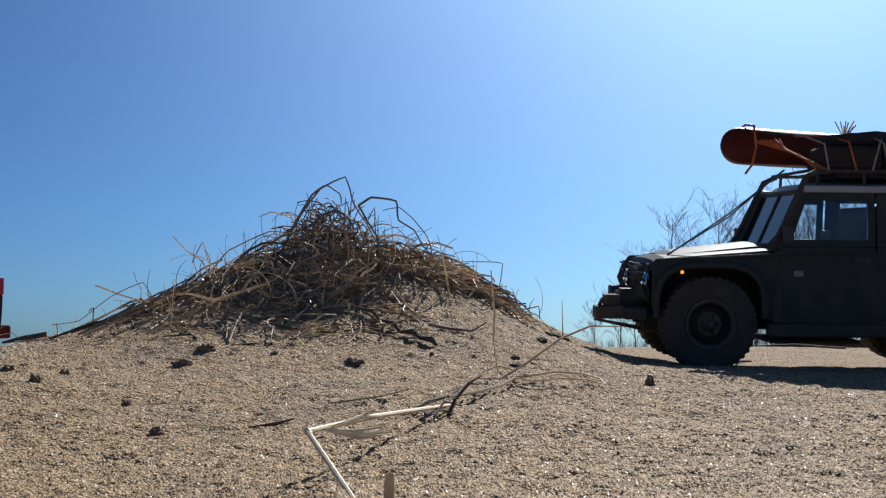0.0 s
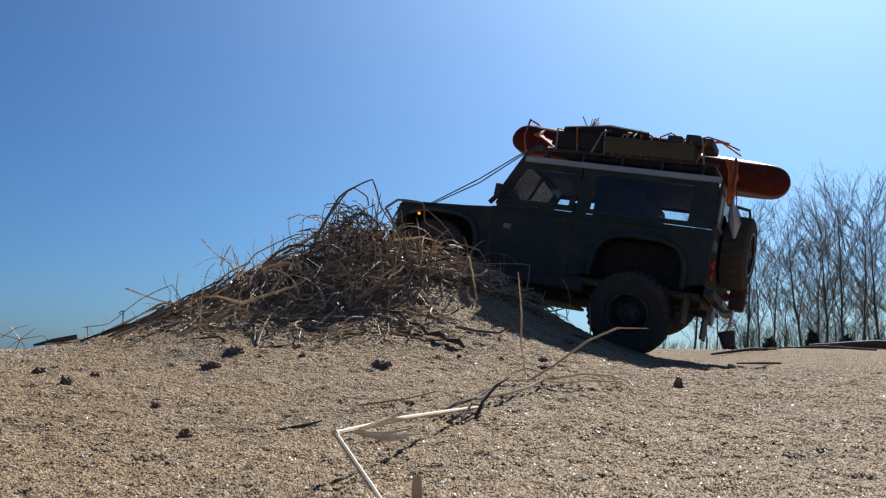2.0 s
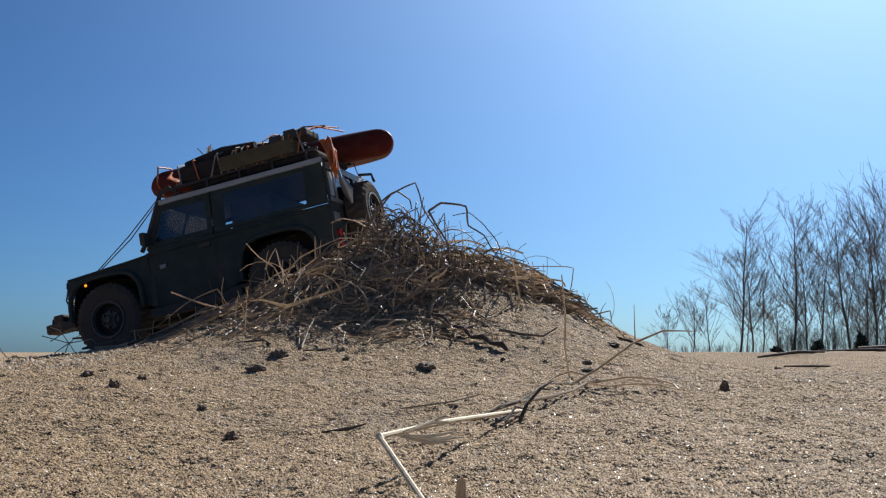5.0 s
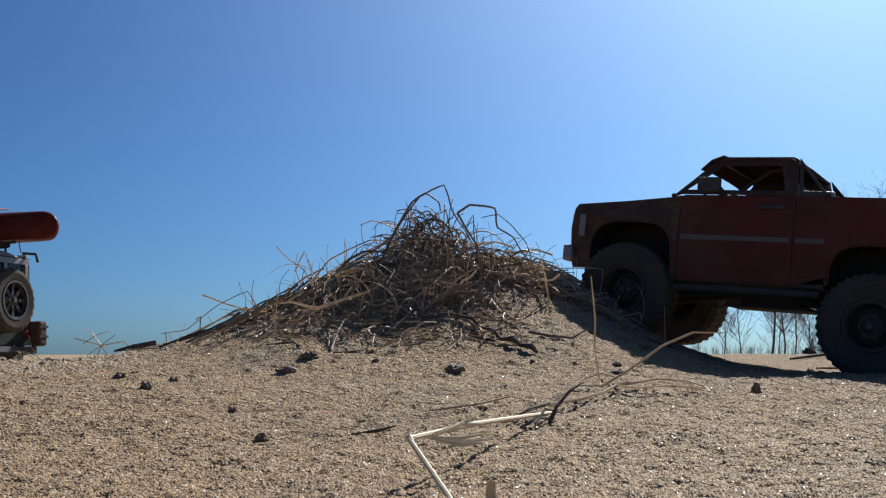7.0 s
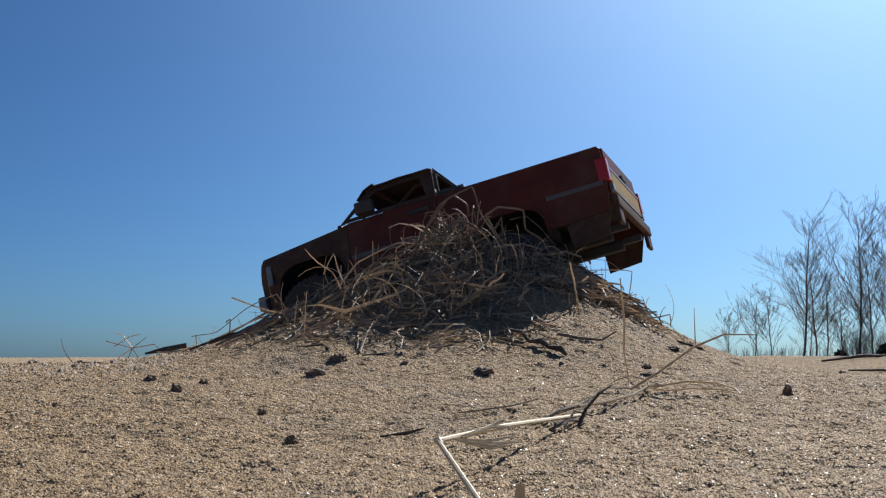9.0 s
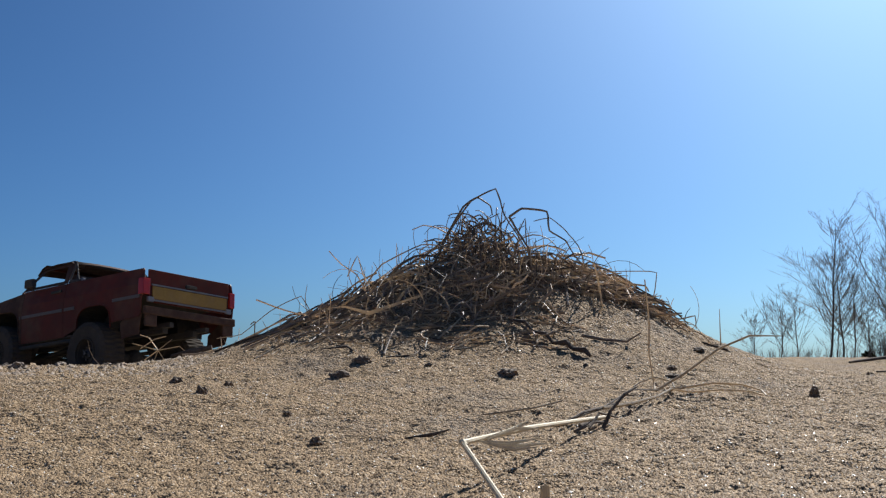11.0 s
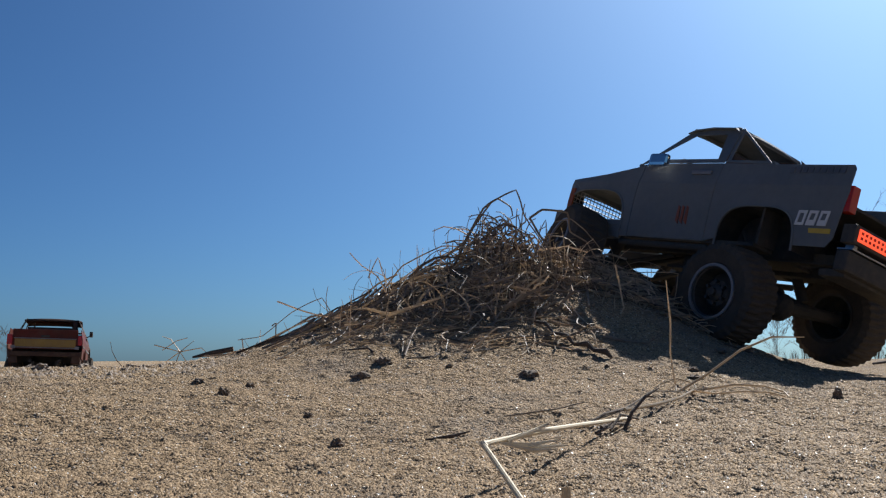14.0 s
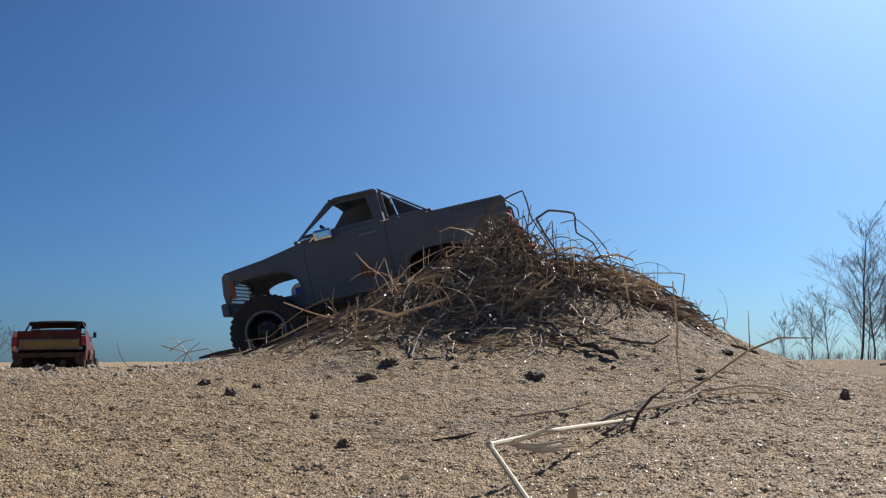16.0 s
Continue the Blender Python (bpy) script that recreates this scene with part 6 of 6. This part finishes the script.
def thicket(az0, az1, far, tall, count, seed):
    """A belt of bare undergrowth: thin forked stems, joined."""
    rng = random.Random(seed)
    verts, faces = [], []
    for k in range(count):
        x, y = spot(rng.uniform(az0, az1), far + rng.uniform(-4, 6))
        z = float(ground_z(x, y)) - 0.1
        h = tall * rng.uniform(0.3, 1.0)
        for j in range(4):
            dx, dy = rng.gauss(0, 0.22) * h, rng.gauss(0, 0.15) * h
            low = 0.0 if j == 0 else rng.uniform(0.15, 0.6) * h
            base = len(verts)
            r_ = 0.016 if j == 0 else 0.010
            for u in (0.0, 0.5, 1.0):
                q = (x + dx * u * (0.4 + 0.6 * u), y + dy * u, z + low + (h - low) * u * (1.0 if j == 0 else 0.8))
                verts.extend([(q[0] + r_ * (1.2 - u) * math.cos(a), q[1] + r_ * (1.2 - u) * math.sin(a), q[2]) for a in (0.3, 2.4, 4.5)])
            for i in range(2):
                for m_ in range(3):
                    faces.append((base + 3 * i + m_, base + 3 * i + (m_ + 1) % 3, base + 3 * i + 3 + (m_ + 1) % 3, base + 3 * i + 3 + m_))
    me = bpy.data.meshes.new("undergrowth")
    me.from_pydata(verts, [], faces)
    me.materials.append(TREE)
    tagged(new("undergrowth", me), "bare brown undergrowth below the leafless trees", "undergrowth", kind="stuff")


thicket(18.5, 29.0, 90, 3.4, 520, 21)
thicket(13.0, 18.5, 108, 1.8, 130, 22)


# ---- what moves ----
GREEN_ROWS = [  # seconds, x, y, z, roll, pitch, heading
    (0.0, 0.576, 1.318, 0.063, -6.0, -0.4, 174.9),
    (0.5, 0.501, 1.337, 0.068, -4.7, -2.1, 171.8),
    (1.0, 0.394, 1.470, 0.090, -0.7, -7.9, 171.0),
    (1.5, 0.311, 1.508, 0.114, 4.1, -10.6, 158.4),
    (2.0, 0.243, 1.551, 0.122, 7.4, -9.8, 152.7),
    (2.5, 0.185, 1.591, 0.128, 6.6, -7.5, 150.7),
    (3.0, 0.128, 1.636, 0.134, 5.0, -1.9, 152.9),
    (3.5, 0.058, 1.687, 0.131, 3.1, 8.2, 158.6),
    (4.0, -0.024, 1.728, 0.133, 1.1, 14.2, 162.3),
    (5.2, -0.345, 1.715, 0.095, 1.0, 11.0, 162.0),
    (6.3, -0.680, 1.695, 0.046, 0.0, 4.0, 164.0),
    (6.5, -0.738, 1.693, 0.037, -0.2, 2.1, 164.7),
    (7.0, -0.900, 1.735, 0.012, 0.0, 3.0, 164.0),
    (7.6, -1.070, 1.790, -0.004, 0.0, 1.0, 163.0),
    (9.0, -1.870, 2.420, -0.030, 0.0, 0.0, 150.0),
    (16.0, -5.060, 3.520, -0.030, 0.0, 0.0, 150.0),
]
RED_ROWS = [  # seconds, x, y, z, roll, pitch, heading
    (0.0, 1.45, 0.7, 0.03, 0.0, 0.0, 160.0),
    (4.6, 1.35, 0.72, 0.03, 0.0, 0.0, 160.0),
    (5.6, 0.92, 0.98, 0.035, 0.0, -1.0, 155.0),
    (6.5, 0.493, 1.277, 0.034, 2.0, -1.8, 146.8),
    (7.0, 0.418, 1.389, 0.056, 2.1, -5.3, 148.0),
    (7.5, 0.343, 1.466, 0.071, 4.6, -8.6, 146.9),
    (8.0, 0.257, 1.56, 0.098, 0.0, -7.5, 154.0),
    (8.5, 0.118, 1.552, 0.096, 4.0, -1.8, 159.0),
    (9.0, -0.006, 1.57, 0.077, 5.3, 13.8, 161.0),
    (9.2, -0.067, 1.608, 0.073, 7.1, 15.2, 159.0),
    (10.3, -0.5, 1.95, -0.01, 3.0, 8.0, 150.0),
    (11.5, -0.98, 2.437, 0.014, 6.0, 5.0, 138.0),
    (12.0, -1.12, 2.77, 0.004, 1.5, 4.1, 124.0),
    (12.5, -1.23, 2.969, -0.017, 1.0, 5.0, 117.0),
    (13.0, -1.369, 3.259, -0.024, 1.0, 4.5, 113.0),
    (13.5, -1.438, 3.426, -0.039, 0.6, 4.5, 109.1),
    (14.0, -1.543, 3.603, -0.043, 1.6, 2.9, 108.8),
    (14.5, -1.564, 3.67, -0.044, -1.9, 3.2, 107.9),
    (16.0, -1.562, 3.647, -0.045, -1.0, 3.3, 108.4),
]
GREY_ROWS = [  # seconds, x, y, z, roll, pitch, heading
    (0.0, 2.160, 0.378, 0.043, 0.0, 0.0, 160.0),
    (9.4, 2.052, 0.378, 0.043, 0.0, 0.0, 160.0),
    (10.6, 1.028, 0.604, 0.022, 0.0, -3.0, 160.0),
    (11.5, 0.507, 0.814, 0.010, -0.3, -6.8, 158.4),
    (12.0, 0.436, 0.958, 0.038, -5.5, -7.0, 154.5),
    (12.5, 0.368, 1.039, 0.066, -7.0, -8.8, 147.5),
    (13.0, 0.350, 1.207, 0.105, -4.0, -11.9, 143.2),
    (13.5, 0.298, 1.291, 0.111, 12.5, -12.1, 134.0),
    (14.0, 0.249, 1.460, 0.119, 14.2, -8.2, 128.5),
    (14.3, 0.214, 1.525, 0.126, 18.5, -6.8, 132.5),
    (14.5, 0.203, 1.595, 0.138, 18.5, -4.2, 137.6),
    (15.0, 0.135, 1.671, 0.137, 9.1, 0.3, 155.2),
    (15.5, -0.006, 1.690, 0.126, 6.0, 13.0, 169.6),
    (16.0, -0.204, 1.799, 0.099, -2.4, 12.2, 175.4),
]


DARK_ROWS = [  # seconds, x, y, z, roll, pitch, heading
    (0.0, -0.801, 1.992, 0.015, 0.0, 2.0, 142.0),
    (0.5, -0.901, 2.062, 0.015, 0.0, 2.0, 142.0),
    (2.0, -1.6, 2.4, 0.0, 0.0, 0.0, 142.0),
    (5.0, -3.2, 3.6, -0.01, 0.0, 0.0, 142.0),
    (16.0, -3.3, 3.7, -0.01, 0.0, 0.0, 142.0),
]
GREY_STEER = [(0.0, 0.0), (11.0, -8.0), (12.0, -22.0), (13.6, -26.0), (14.2, -18.0), (15.0, 0.0), (16.0, 4.0)]  # seconds, degrees

GREEN_DROP = [(0.0, 0.0), (1.0, -0.008), (1.5, -0.020), (2.0, -0.026), (3.0, -0.026), (3.6, -0.012), (4.2, 0.0), (16.0, 0.0)]
GREEN_RISE = [(0.0, 0.0), (1.0, 0.005), (1.5, 0.014), (2.0, 0.018), (3.0, 0.018), (3.6, 0.008), (4.2, 0.0), (16.0, 0.0)]
GREEN_REAR_TILT = [(0.0, 0.0), (1.0, -5.0), (2.0, -16.0), (3.0, -16.0), (4.2, 0.0), (16.0, 0.0)]
GREY_DROP = [(0.0, 0.0), (12.6, 0.0), (13.1, -0.012), (13.5, -0.037), (14.0, -0.028), (14.5, -0.014), (15.0, 0.0), (16.0, 0.0)]  # the near rear wheel's travel: seconds, metres
GREY_RISE = [(0.0, 0.0), (14.0, 0.0), (14.5, -0.004), (15.0, -0.009), (15.5, -0.004), (16.0, 0.0)]
GREY_FRONT_FALL = [(0.0, 0.0), (11.8, 0.0), (12.5, -0.024), (13.0, -0.046), (13.5, -0.030), (14.1, 0.0), (16.0, 0.0)]  # the far front wheel's travel
GREY_REAR_TILT = [(0.0, 0.0), (12.6, 0.0), (13.5, -8.0), (14.5, -4.0), (15.0, 0.0), (16.0, 0.0)]  # seconds, degrees
GREY_FRONT_TILT = [(0.0, 0.0), (12.0, 0.0), (13.5, 12.0), (14.5, 6.0), (15.0, 0.0), (16.0, 0.0)]


def at_time(rows_, t):
    return float(np.interp(t, [q[0] for q in rows_], [q[1] for q in rows_]))


def spin_rows(rows_, x, y, z, radius, steer=((0.0, 0.0),), travel=((0.0, 0.0),), tilt=((0.0, 0.0),), seconds=16.0):
    """A wheel's turn, from the way that its vehicle has gone, with its steering and its axle's travel and tilt."""
    ts = np.array([r[0] for r in rows_])
    at_ = np.array([r[1:4] for r in rows_])
    out, gone, last = [], 0.0, None
    for k in range(int(seconds * 10) + 1):
        t = k / 10
        p = np.array([np.interp(t, ts, at_[:, i]) for i in range(3)])
        if last is not None:
            gone += float(np.linalg.norm(p - last))
        last = p
        out.append((t, pose(x, y, z + at_time(travel, t), at_time(tilt, t), 0, at_time(steer, t)) @ pose(0, 0, 0, 0, math.degrees(gone / radius), 0)))
    return out


STILL = [(0.0, 0.0), (16.0, 0.0)]


def axle_rows(x, z, near, far, track):
    """An axle's rise and lean, from the travel of its two wheels."""
    out = []
    for k in range(81):
        t = k / 5
        a_, b_ = at_time(near, t), at_time(far, t)
        out.append((t, pose(x, 0, z + (a_ + b_) / 2, math.degrees(math.atan2(a_ - b_, track)))))
    return out


def motions():
    for vehicle, wheels, rows_, radius in ((green_truck, green_wheels, GREEN_ROWS, 0.056), (red_pickup, red_wheels, RED_ROWS, 0.060), (dark_pickup, dark_wheels, DARK_ROWS, 0.050), (grey_pickup, grey_wheels, GREY_ROWS, 0.0605)):
        walk(vehicle, [(r[0], pose(*r[1:7])) for r in rows_])
        for ob in vehicle.children:
            if ob.name.startswith("axle") and vehicle in (green_truck, grey_pickup):
                near, far, track = (GREEN_DROP, GREEN_RISE, 0.14) if vehicle == green_truck else ((STILL, GREY_FRONT_FALL, 0.206) if ob.location.x > 0 else (GREY_DROP, GREY_RISE, 0.206))
                if vehicle == grey_pickup or ob.location.x < 0:
                    walk(ob, axle_rows(ob.location.x, ob.location.z, near, far, track))
        for w in wheels:
            if vehicle == green_truck and w.location.x < 0:
                walk(w, spin_rows(rows_, *w.location, radius, travel=GREEN_DROP if w.location.y > 0 else GREEN_RISE, tilt=GREEN_REAR_TILT))
            elif vehicle != grey_pickup:
                walk(w, spin_rows(rows_, *w.location, radius))
            elif w.location.x > 0:
                walk(w, spin_rows(rows_, *w.location, radius, steer=GREY_STEER, travel=((0.0, 0.0),) if w.location.y > 0 else GREY_FRONT_FALL, tilt=GREY_FRONT_TILT))
            else:
                walk(w, spin_rows(rows_, *w.location, radius, travel=GREY_DROP if w.location.y > 0 else GREY_RISE, tilt=GREY_REAR_TILT))


motions()
